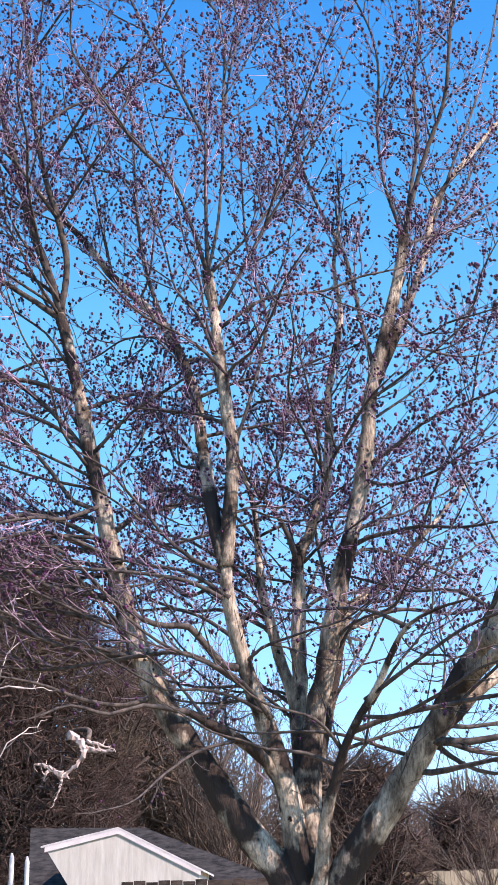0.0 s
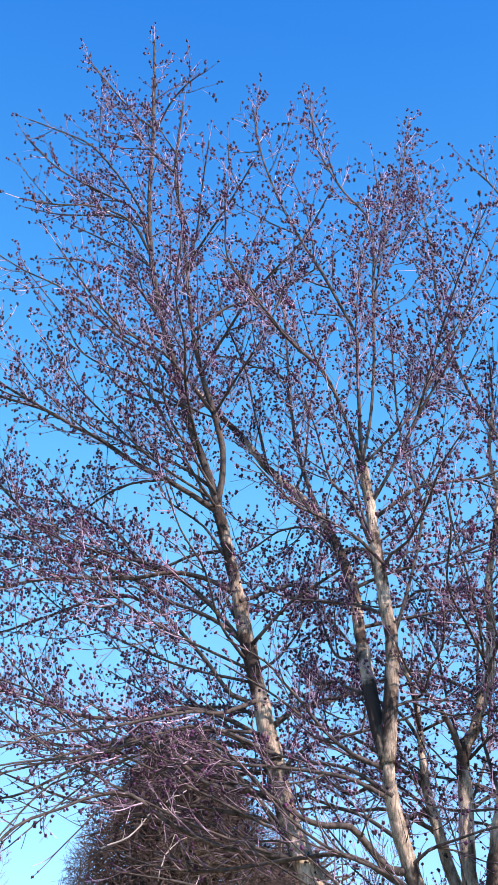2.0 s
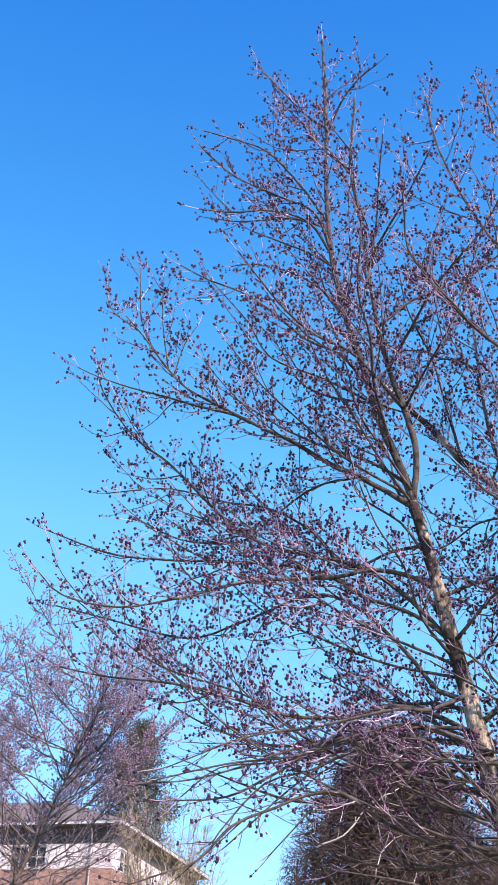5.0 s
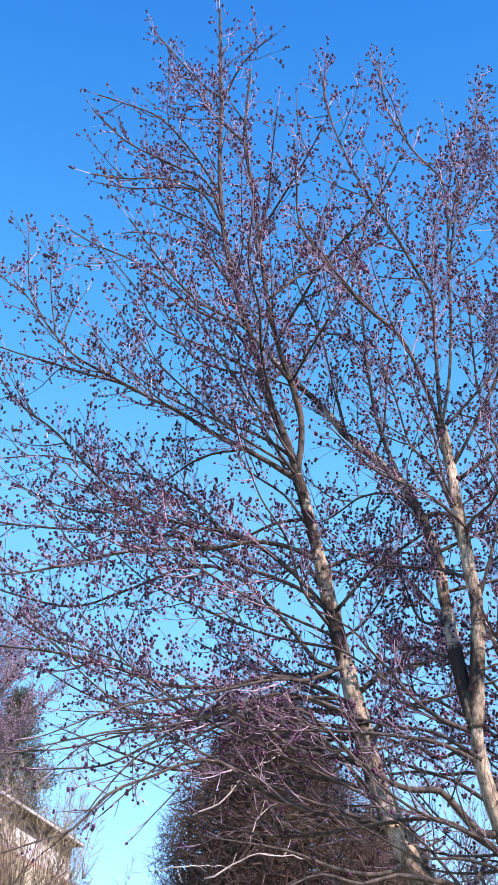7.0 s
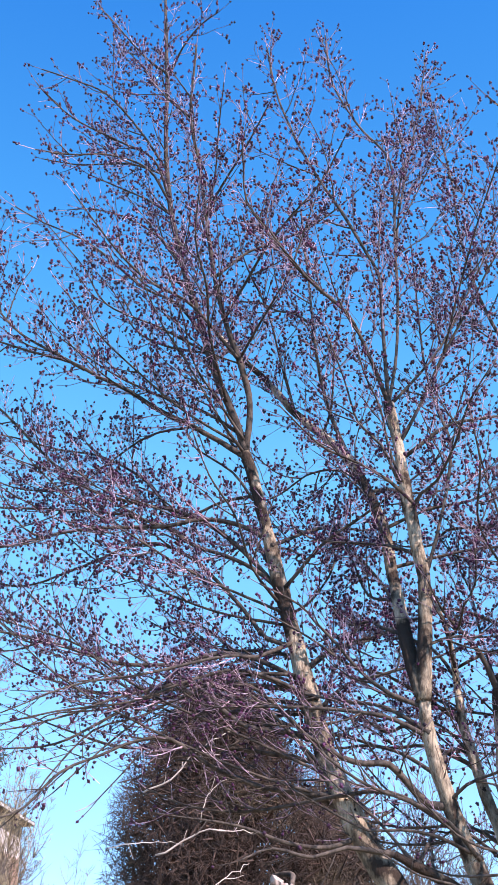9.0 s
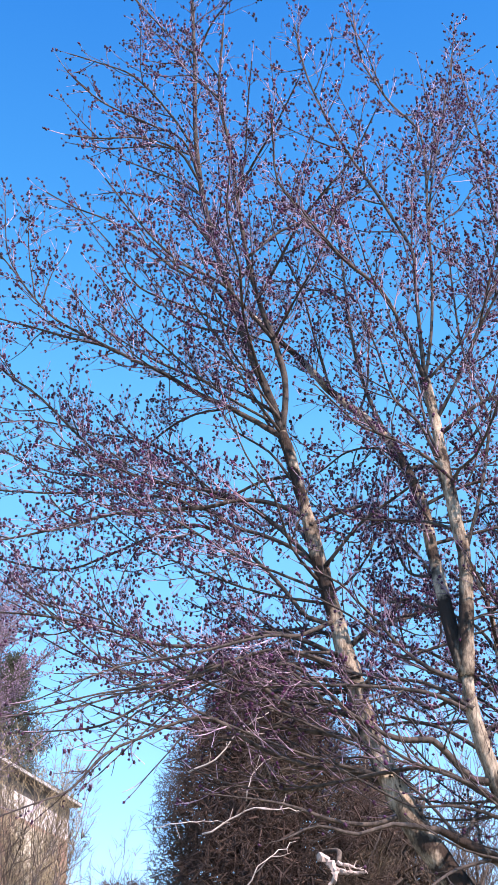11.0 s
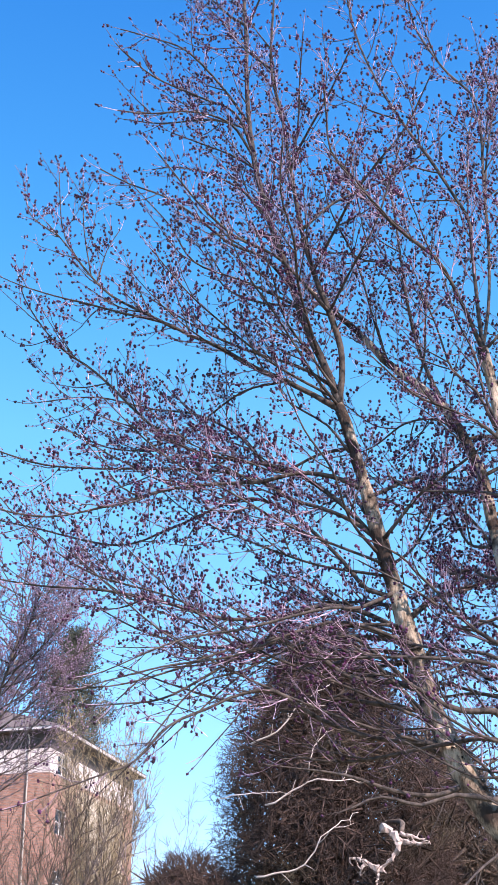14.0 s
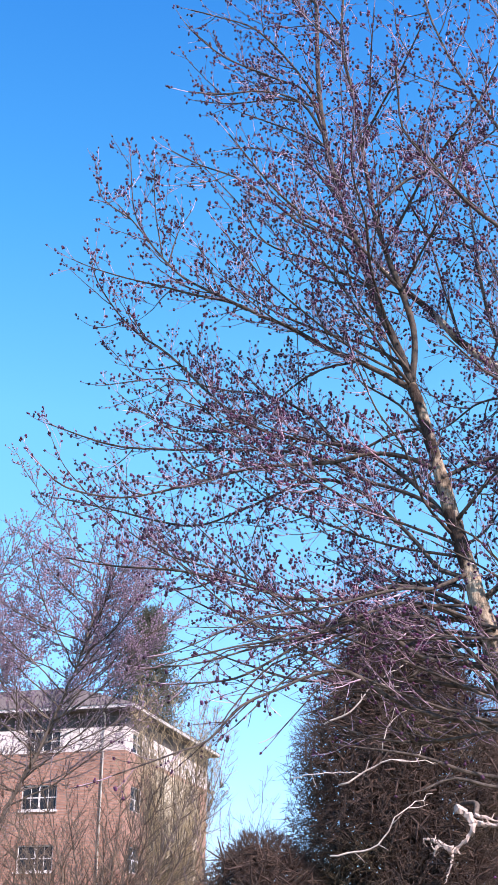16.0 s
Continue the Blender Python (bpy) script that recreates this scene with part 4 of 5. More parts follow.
def split_stub(parent):
    """The torn grey-white end of a lost branch, with loose shreds."""
    for r, ctrl in ((0.034, [(0.66, 12.02, 4.36), (0.68, 12.16, 4.27), (0.74, 12.22, 4.18), (0.80, 12.24, 4.10), (0.93, 12.24, 4.05)]),
                    (0.022, [(0.70, 12.24, 4.20), (0.86, 12.20, 4.19), (1.02, 12.20, 4.13)]),
                    (0.016, [(0.78, 12.24, 4.12), (0.84, 12.22, 3.96), (0.82, 12.22, 3.80)])):
        line = spline([np.array(c) - TREE_AT for c in ctrl], 0.03)
        n = len(line)
        b = Buf()
        b.tube(line + rng.normal(0, 0.006, line.shape), r * (1.0 - 0.7 * np.linspace(0, 1, n)) * rng.uniform(0.7, 1.3, n), 6, 1 + rng.normal(0, 0.2, (n, 6, 1)))
        for p in line[:: max(1, n // 6)]:
            b.tube(sprout(p, rng.normal(0, 1, 3) * (1, 0.5, 0.8), rng.uniform(0.08, 0.25), -0.1, 0.3, 4), np.linspace(r * 0.25, 0.003, 5), 4)
        part("splinter", b, SPLIT_WOOD, parent, "pale torn wood", smooth=False)



def wild_branch(parent, x, y, z, heading, length, rise):
    """A long thin side branch that dips a little and then turns up."""
    foot = min((v.co for v in parent.data.vertices), key=lambda c: (c - Vector((x, y, z)) + Vector(TREE_AT)).length)
    start, r0 = np.array(foot) + TREE_AT, 0.008 + 0.0045 * length
    a = radians(heading)
    d = np.array((math.cos(a), math.sin(a), 0.0))
    p = [start]
    for k, climb in enumerate((0.35, 0.05, 0.0, 0.15, 0.4)):
        d2 = d + rng.normal(0, 0.16, 3) * (1, 1, 0.6)
        p.append(p[-1] + (d2 + np.array((0, 0, climb + rise))) * length / 5)
    return branch(parent, r0, 0.006, *[tuple(q) for q in p])


split_stub(E)

# inner side branches, each from a point of its limb
wild_branch(L, -1.34, 12.09, 4.17, 165, 3.6, 0.05)
wild_branch(L, -1.48, 12.13, 4.69, 105, 2.4, 0.30)
wild_branch(L, -1.60, 12.18, 5.25, 150, 2.4, 0.30)
wild_branch(L, -1.48, 12.13, 4.69, 140, 3.4, 0.12)
wild_branch(L, -1.55, 12.16, 5.00, 172, 3.8, 0.0)
wild_branch(L, -1.60, 12.18, 5.25, 120, 2.8, 0.25)
wild_branch(L, -1.90, 12.27, 6.50, 115, 3.2, 0.25)
wild_branch(L, -1.60, 12.18, 5.25, 70, 2.6, 0.35)
wild_branch(L, -1.92, 12.27, 6.61, 60, 2.6, 0.40)
wild_branch(L, -1.80, 12.23, 6.07, 350, 2.4, 0.40)
wild_branch(La, -2.26, 12.36, 8.06, 190, 2.2, 0.45)
wild_branch(La, -2.59, 12.37, 9.00, 80, 2.2, 0.6)
wild_branch(La, -2.39, 12.37, 8.44, 270, 2.2, 0.45)
wild_branch(La, -3.01, 12.40, 10.7, 100, 1.8, 0.7)
wild_branch(Lb, -2.22, 12.23, 8.87, 220, 2.4, 0.50)
wild_branch(Lb, -2.39, 12.13, 9.45, 330, 2.0, 0.60)
wild_branch(M, -0.19, 11.70, 3.58, 175, 3.2, 0.05)
wild_branch(M, -0.30, 11.63, 3.99, 140, 2.0, 0.30)
wild_branch(M, -0.37, 11.57, 4.36, 160, 2.2, 0.30)
wild_branch(N, -0.30, 11.58, 3.04, 100, 1.6, 0.35)
wild_branch(N, -0.55, 11.42, 3.16, 75, 1.6, 0.40)
wild_branch(M, -0.06, 11.75, 3.22, 150, 1.6, 0.10)
wild_branch(M, -0.06, 11.75, 3.22, 200, 1.7, 0.15)
wild_branch(C, 0.24, 12.29, 3.45, 140, 1.9, 0.10)
wild_branch(C, -0.06, 12.43, 4.68, 190, 2.2, 0.30)
wild_branch(C, -0.06, 12.43, 4.68, 110, 2.8, 0.30)
wild_branch(D, 0.31, 12.27, 4.34, 60, 2.6, 0.30)
wild_branch(F, 0.85, 12.45, 4.30, 20, 3.0, 0.15)
wild_branch(G, 0.80, 11.60, 3.20, 330, 3.0, 0.10)
wild_branch(H, 1.62, 11.53, 3.30, 80, 2.2, 0.30)
wild_branch(H, 1.40, 11.61, 2.96, 300, 2.0, 0.35)
wild_branch(Hb, 2.31, 12.02, 3.68, 100, 2.0, 0.30)
wild_branch(Lb, -2.50, 12.03, 10.04, 20, 1.8, 0.70)
wild_branch(M1b, -1.52, 13.58, 10.20, 150, 1.8, 0.60)

def reaching_branch(parent, r0, *end):
    """A thin branch from the near part of its limb, out and up to an open part of the crown."""
    end = np.array(end)
    own = [np.array(v.co) + TREE_AT for v in parent.data.vertices]
    foot = min(own, key=lambda p: abs(end[2] - 1.1 - p[2]) * 0.8 + np.linalg.norm(end[:2] - p[:2]))
    bow = np.array((0, 0, 0.12 * np.linalg.norm(end - foot)))
    return branch(parent, r0, 0.005, tuple(foot), tuple(foot + (end - foot) * 0.35 - bow * 0.6 + rng.normal(0, 0.06, 3)), tuple(foot + (end - foot) * 0.7 - bow * 0.4 + rng.normal(0, 0.08, 3)),
                  tuple(end), tuple(end + (end - foot) * 0.28 + bow))


for own, x, y, z in ((F, 1.05, 12.90, 4.25), (F, 1.45, 13.10, 4.75), (G, 1.15, 11.20, 3.75), (G, 1.50, 11.00, 4.30), (E, 1.35, 12.20, 5.00), (H, 1.75, 12.60, 4.20)):
    reaching_branch(own, 0.013, x, y, z)
reaching_branch(L, 0.015, -2.99, 11.40, 9.08)
reaching_branch(L, 0.015, -2.87, 12.90, 9.22)
reaching_branch(L, 0.015, -2.40, 11.30, 7.07)
reaching_branch(L, 0.013, -2.86, 12.20, 8.31)
reaching_branch(M2, 0.014, -0.74, 11.20, 8.03)
reaching_branch(M1, 0.014, -1.22, 12.80, 6.88)
reaching_branch(M2, 0.013, -0.62, 13.00, 8.33)
reaching_branch(M2, 0.014, -0.97, 11.30, 8.08)
reaching_branch(E, 0.014, 2.16, 12.60, 7.48)
reaching_branch(M2, 0.014, 0.79, 11.60, 9.92)
reaching_branch(D, 0.014, 1.02, 12.80, 9.62)
reaching_branch(E, 0.014, 2.31, 11.40, 7.68)
reaching_branch(L, 0.014, -1.32, 12.80, 7.00)
reaching_branch(D, 0.013, 0.36, 11.20, 6.88)
reaching_branch(E, 0.014, 1.72, 12.80, 6.23)
reaching_branch(La, 0.013, -3.39, 12.80, 11.02)
reaching_branch(Lb, 0.013, -1.31, 11.40, 10.15)
reaching_branch(M1, 0.013, -1.11, 12.90, 9.77)
reaching_branch(La, 0.013, -4.10, 11.90, 10.30)
reaching_branch(La, 0.013, -3.88, 12.70, 10.32)
reaching_branch(La, 0.013, -3.72, 11.50, 9.04)
reaching_branch(Lb, 0.013, -2.73, 11.40, 9.10)
reaching_branch(L, 0.013, -3.82, 11.00, 4.98)
reaching_branch(L, 0.013, -4.74, 12.60, 5.87)
reaching_branch(L, 0.013, -3.59, 11.30, 5.25)
reaching_branch(L, 0.013, -4.88, 11.60, 5.89)
reaching_branch(L, 0.013, -3.19, 13.00, 6.17)
reaching_branch(L, 0.013, -3.91, 11.20, 6.95)
reaching_branch(L, 0.013, -3.98, 12.60, 6.76)

# thin inner branches that cross between the stems
for limb_of, lowest, top in ((L, 3.2, 6.6), (M, 2.9, 4.6), (C, 3.0, 6.0), (D, 3.2, 6.8), (E, 3.4, 7.2), (F, 3.2, 5.6), (G, 2.6, 3.9), (H, 2.6, 4.6), (M1, 5.0, 7.4), (M2, 5.0, 7.4)):
    for n in range(4):
        z = lowest + (top - lowest) * (n + rng.random()) / 4
        p = min((v.co for v in limb_of.data.vertices), key=lambda c: abs(c.z - z))
        wild_branch(limb_of, p.x + TREE_AT[0], p.y + TREE_AT[1], p.z, rng.uniform(0, 360), rng.uniform(1.2, 2.4), rng.uniform(0.05, 0.40))

# the flowers: those of the outermost low branches one by one, the rest together
FLOWER_MESHES = []
for v, f in CLUMPS[:4]:
    one = Buf()
    one.add(v * 0.019, f)
    FLOWER_MESHES.append(one.mesh("flower_cluster", FLOWER))
singles = 0
for holder, buds in BUDS:
    rest = []
    for b in buds:
        if singles < 300 and b[0] < -5.0:
            one = new("flower_cluster", FLOWER_MESHES[singles % 4])
            one.parent, one.location = holder, b[:3]
            singles += 1
        else:
            rest.append(b)
    if rest:
        buf = Buf()
        rest = np.array(rest)
        scatter(buf, rest[:, :3], rest[:, 3])
        part("flower_clusters", buf, FLOWER, holder, "small dark red flower clusters", "stuff", True)


# ---- the dark dense tree behind ----
def dense_tree(at, height, radius, count, name="dense_tree", label="tall dense dark brown bushy tree with bare dead twigs", group="", mat=None, fineness=1.6):
    tree = thing(name, label, "tree", group)
    tree.location = at
    trunk = Buf()
    trunk.tube(spline([(0, 0, -0.1), (0.05, 0, height * 0.25), (-0.05, 0.1, height * 0.6), (0, 0, height - 0.6)], 0.4), np.linspace(0.26, 0.03, len(spline([(0, 0, -0.1), (0.05, 0, height * 0.25), (-0.05, 0.1, height * 0.6), (0, 0, height - 0.6)], 0.4))), 10)
    part("trunk", trunk, DARK_BARK, tree)

    def width(z, a):
        k = z / height
        lump = 1 + 0.07 * math.sin(3 * a + 1.3 * z) + 0.06 * math.sin(7 * a - 2.1 * z) + 0.05 * math.sin(11 * a + 5 * z)
        return radius * lump * min(1.0, ((1.02 - k) / 0.40) ** 0.65)

    limbs, sprays = Buf(), Buf()
    for _ in range(170):
        z, a = rng.uniform(0.5, height * 0.93), rng.uniform(0, 6.28)
        w = width(z, a) * 0.85
        line = sprout((0, 0, z * 0.93), (math.cos(a), math.sin(a), 0.25), w, 0.3, 0.1, 5)
        limbs.tube(line, np.linspace(0.045, 0.012, 6), 4)
    part("limbs", limbs, DARK_BARK, tree, kind="stuff")
    z, a = height * rng.beta(1.1, 1.25, count), rng.uniform(0, 6.28, count)
    w = np.array([width(p, q) for p, q in zip(z, a)]) * rng.uniform(0.3, 1.0, count) ** 0.4
    out = np.stack([np.cos(a), np.sin(a), np.zeros(count)], 1)
    ways = out * 0.45 + rng.normal(0, 0.55, (count, 3)) + (0, 0, 0.25)
    lines = sprouts(out * w[:, None] + np.stack([0 * z, 0 * z, z], 1), ways, rng.uniform(0.08, 0.40, count), 0.0, 0.3, 1)
    sprays.tubes(lines, np.array((1.0, 0.35))[None] * rng.uniform(0.003, 0.009, (count, 1)) * fineness, 3)
    inner = count // 5
    z, a = height * rng.uniform(0.02, 0.92, inner), rng.uniform(0, 6.28, inner)
    w = np.array([width(p, q) for p, q in zip(z, a)]) * rng.uniform(0.0, 0.86, inner)
    core = np.stack([w * np.cos(a), w * np.sin(a), z], 1)
    sprays.tubes(sprouts(core, rng.normal(0, 1, (inner, 3)), rng.uniform(0.30, 0.62, inner) * fineness, 0.0, 0.3, 1), (0.030 * fineness, 0.012 * fineness), 3)
    part("sprays", sprays, mat or THICKET, tree, "fine brown sprays", "stuff")
    return tree


thicket = dense_tree((-5.60, 28.0, 0.0), 9.9, 2.64, 56000, fineness=1.08)
dense_tree((-3.5, 31.5, 0.0), 8.2, 1.55, 12000, "dense_tree", "upright bushy olive-brown tree behind the shed", "", SCRUB)
for x, y, h, r, n in ((1.6, 34, 5.5, 2.6, 8500), (5.4, 35, 4.8, 2.5, 7000), (9.2, 34, 5.7, 2.6, 2500), (-2.3, 33, 5.7, 2.4, 7500), (-8.35, 26.2, 4.7, 1.9, 15000)):
    dense_tree((x, y, 0.0), h, r, n, "dense_thicket", "broad dense brown thicket behind the lawn", "thickets behind the lawn", SCRUB if x > -6 else THICKET, 1.15 if x > -6 else 0.95)

dense_tree((2.4, 31.0, 0.0), 5.1, 1.25, 9000, "dense_thicket", "small dark brown-green bush behind the stems", "thickets behind the lawn", None, 1.1)
dense_tree((4.7, 33.2, 0.0), 4.0, 1.3, 8000, "dense_thicket", "low dark brown-green bush behind a pale fence", "thickets behind the lawn", None, 1.1)


def dead_twig(parent, r0, *ctrl):
    line = spline([np.array(c) - np.array(parent.location) for c in ctrl], 0.15)
    line = line + rng.normal(0, 0.02, line.shape)
    buf = Buf()
    buf.tube(line, np.linspace(r0, 0.006, len(line)), 5)
    for i in range(3, len(line), 3):
        buf.tube(sprout(line[i], sideways(line[i] - line[i - 1], 0.7, rng.uniform(0, 6.28))[0], rng.uniform(0.2, 0.6), 0.1, 0.15, 4), np.linspace(r0 * 0.5, 0.004, 5), 4)
    part("dead_twig", buf, DEADWOOD, parent, "bleached dead twig")


dead_twig(thicket, 0.022, (-6.64, 24.90, 6.66), (-6.07, 24.90, 6.87), (-5.64, 24.90, 7.33), (-5.24, 24.90, 7.63), (-4.90, 25.60, 7.95))
dead_twig(thicket, 0.022, (-6.36, 24.90, 5.41), (-5.94, 24.90, 5.56), (-5.43, 24.90, 5.82), (-4.85, 24.90, 5.82), (-4.29, 25.60, 5.85))
dead_twig(thicket, 0.022, (-6.55, 24.90, 4.07), (-6.05, 24.90, 4.12), (-5.57, 24.90, 4.26), (-5.06, 24.90, 4.83), (-4.57, 25.60, 5.30))
dead_twig(thicket, 0.012, (-7.31, 24.90, 5.58), (-6.71, 24.90, 5.66), (-5.89, 25.60, 5.75))
dead_twig(thicket, 0.012, (-5.47, 24.90, 6.06), (-5.30, 24.90, 6.51), (-5.15, 25.60, 6.95))


def broken_limb(parent):
    """A snapped limb with pale splintered wood, caught among the sprays."""
    base = np.array(parent.location)
    stem = Buf()
    stem.tube(spline([(-0.9, 0.4, 4.9), np.array((-4.02, 26.30, 5.16)) - base, np.array((-3.73, 25.73, 4.87)) - base], 0.12), 0.055, 7)
    wood = part("broken_limb", stem, DARK_BARK, parent, "snapped limb caught among the sprays")
    for r, ctrl in ((0.085, [(-4.08, 25.50, 4.97), (-3.83, 25.50, 4.77), (-3.79, 25.44, 4.53), (-3.96, 25.44, 4.33), (-4.17, 25.50, 4.14)]),
                    (0.06, [(-3.77, 25.50, 4.70), (-3.50, 25.50, 4.63), (-3.16, 25.50, 4.62)]),
                    (0.035, [(-3.73, 25.50, 4.82), (-3.47, 25.50, 4.74), (-3.22, 25.56, 4.68)]),
                    (0.075, [(-4.17, 25.50, 4.15), (-4.36, 25.50, 4.26), (-4.54, 25.50, 4.36), (-4.77, 25.50, 4.41)]),
                    (0.045, [(-4.42, 25.50, 4.30), (-4.54, 25.44, 4.18), (-4.57, 25.50, 4.06)]),
                    (0.030, [(-4.20, 25.50, 4.15), (-4.27, 25.50, 3.90), (-4.36, 25.50, 3.64)])):
        line = spline([np.array(c) - base for c in ctrl], 0.05)
        n = len(line)
        b = Buf()
        b.tube(line + rng.normal(0, 0.012, line.shape), r * (1.05 - 0.75 * np.linspace(0, 1, n)) * rng.uniform(0.75, 1.25, n), 6, 1 + rng.normal(0, 0.18, (n, 6, 1)))
        for p in line[:: max(1, n // 4)]:
            shred = sprout(p, rng.normal(0, 1, 3) * (1, 0.5, 1), rng.uniform(0.08, 0.2), 0, 0.25, 4)
            b.tube(shred, np.linspace(r * 0.4, 0.005, 5), 4)
        part("splinter", b, SPLIT_WOOD, wood, "pale splintered wood", smooth=False)


broken_limb(thicket)

# ---- the brick building ----
def build_block():
    house = thing("apartment_building", "brick apartment building with a white top storey and grey hipped roof", "building")
    house.location, house.rotation_euler = (-26.9, 60.6, 0), (0, 0, radians(3))
    W, Dp, eave, top = 34.0, 14.6, 15.2, 13.15
    cols = [(-5.75, -3.72)]
    side = (1.1, 2.9)
    rows = [(1.15, 2.45), (4.15, 5.45), (7.15, 8.45), (10.2, 11.5), (13.22, 14.32)]

    def wall(z0, z1, name, mat, label):
        buf = Buf()
        x0, x1 = cols[0]
        buf.box(-W, x0, 0, 0.3, z0, z1)
        buf.box(x1, 0, 0, 0.3, z0, z1)
        z = z0
        for a, b in rows:
            if z0 - 0.01 <= a and b <= z1 + 0.01:
                if a > z:
                    buf.box(x0, x1, 0, 0.3, z, a)
                z = b
        if z < z1:
            buf.box(x0, x1, 0, 0.3, z, z1)
        buf.box(-0.3, 0, 0.3, side[0], z0, z1)
        buf.box(-0.3, 0, side[1], Dp, z0, z1)
        z = z0
        for a, b in rows:
            if z0 - 0.01 <= a and b <= z1 + 0.01:
                if a > z:
                    buf.box(-0.3, 0, side[0], side[1], z, a)
                z = b
        if z < z1:
            buf.box(-0.3, 0, side[0], side[1], z, z1)
        buf.box(-W, -W + 0.3, 0.3, Dp, z0, z1)
        buf.box(-W + 0.3, -0.3, Dp - 0.3, Dp, z0, z1)
        part(name, buf, mat, house, label, smooth=False)

    wall(0, top, "brick_wall", BRICK, "red brick walls")
    bay = Buf()
    for z in np.arange(0.3, 12.8, 0.42):
        bay.box(0.004, 0.05, 4.2, 12.6, z, z + 0.40)
    part("side_cladding", bay, CREAM, house, "cream boarded cladding", smooth=False)
    wall(top, 14.38, "stucco_wall", STUCCO, "white stucco band")
    wall(14.38, eave, "frieze", FRIEZE, "dark boarded frieze")
    buf = Buf()
    buf.box(-W - 0.55, 0.60, -0.60, Dp + 0.60, eave + 0.005, eave + 0.12)
    part("soffit", buf, FRIEZE, house, "dark soffit", smooth=False)
    buf = Buf()
    for a in ((-W - 0.60, 0.65, -0.65, -0.605), (-W - 0.60, 0.65, Dp + 0.605, Dp + 0.65), (0.605, 0.65, -0.60, Dp + 0.60), (-W - 0.60, -W - 0.555, -0.60, Dp + 0.60)):
        buf.box(*a, eave + 0.06, eave + 0.22)
    part("fascia", buf, FASCIA, house, "white fascia board", smooth=False)
    buf = Buf()
    e, h = 0.70, eave + 0.225
    v = [(-W - e, -e, h), (e, -e, h), (e, Dp + e, h), (-W - e, Dp + e, h), (-W + 6, Dp / 2, h + 2.9), (-6.2, Dp / 2, h + 2.9)]
    buf.add(v, [(1, 2, 5), (3, 0, 4)], [(0, 1, 5, 4), (2, 3, 4, 5), (3, 2, 1, 0)])
    roof = part("roof", buf, SHINGLE, house, "grey shingled hipped roof", smooth=False)
    for x0, x1 in cols:
        for a, b in rows:
            frame_buf, glass = Buf(), Buf()
            t = 0.07
            frame_buf.box(x0, x1, 0.10, 0.18, a, a + t)
            frame_buf.box(x0, x1, 0.10, 0.18, b - t, b)
            frame_buf.box(x0, x0 + t, 0.10, 0.18, a + t, b - t)
            frame_buf.box(x1 - t, x1, 0.10, 0.18, a + t, b - t)
            xm, zm = (x0 + x1) / 2, (a + b) / 2
            frame_buf.box(xm - 0.045, xm + 0.045, 0.09, 0.18, a + t, b - t)
            for s, e2 in ((x0 + t, xm - 0.045), (xm + 0.045, x1 - t)):
                frame_buf.box(s, e2, 0.11, 0.17, zm - 0.03, zm + 0.03)
                frame_buf.box((s + e2) / 2 - 0.018, (s + e2) / 2 + 0.018, 0.115, 0.165, a + t, zm - 0.03)
                frame_buf.box((s + e2) / 2 - 0.018, (s + e2) / 2 + 0.018, 0.115, 0.165, zm + 0.03, b - t)
            win = part("window", frame_buf, FASCIA, house, "window with white glazing bars and dark glass", smooth=False)
            for s, e2 in ((x0 + t, xm - 0.045), (xm + 0.045, x1 - t)):
                for c, d in ((a + t, zm - 0.03), (zm + 0.03, b - t)):
                    pane = Buf()
                    pane.box(s, e2, 0.13, 0.15, c, d)
                    part("pane", pane, GLASS, win, smooth=False)
            sill = Buf()
            sill.box(x0 - 0.1, x1 + 0.1, -0.08, 0.1, a - 0.1, a - 0.003)
            part("sill", sill, STUCCO, win, smooth=False)
            back = Buf()
            back.box(x0 + 0.005, x1 - 0.005, 0.28, 0.30, a + 0.005, b - 0.005)
            part("blind", back, FRIEZE, win, smooth=False)
    for a, b in rows:
        y0, y1 = side
        ym, zm, t = (y0 + y1) / 2, (a + b) / 2, 0.07
        bars = Buf()
        for box in ((y0, y1, a, a + t), (y0, y1, b - t, b), (y0, y0 + t, a + t, b - t), (y1 - t, y1, a + t, b - t), (ym - 0.04, ym + 0.04, a + t, b - t),
                    (y0 + t, ym - 0.04, zm - 0.03, zm + 0.03), (ym + 0.04, y1 - t, zm - 0.03, zm + 0.03)):
            bars.box(-0.18, -0.10, *box)
        win = part("window", bars, FASCIA, house, "window with white glazing bars and dark glass", smooth=False)
        for c0, c1 in ((y0 + t, ym - 0.04), (ym + 0.04, y1 - t)):
            for d0, d1 in ((a + t, zm - 0.03), (zm + 0.03, b - t)):
                pane = Buf()
                pane.box(-0.15, -0.13, c0, c1, d0, d1)
                part("pane", pane, GLASS, win, smooth=False)
        back = Buf()
        back.box(-0.30, -0.28, y0 + 0.005, y1 - 0.005, a + 0.005, b - 0.005)
        part("blind", back, FRIEZE, win, smooth=False)
    pipe = Buf()
    pipe.tube([(-1.2, -0.09, 0.1), (-1.2, -0.09, 14.9), (-1.2, -0.3, eave - 0.1), (-1.2, -0.55, eave - 0.02)], 0.045, 8)
    part("downpipe", pipe, STEEL, house, "pale downpipe")


build_block()


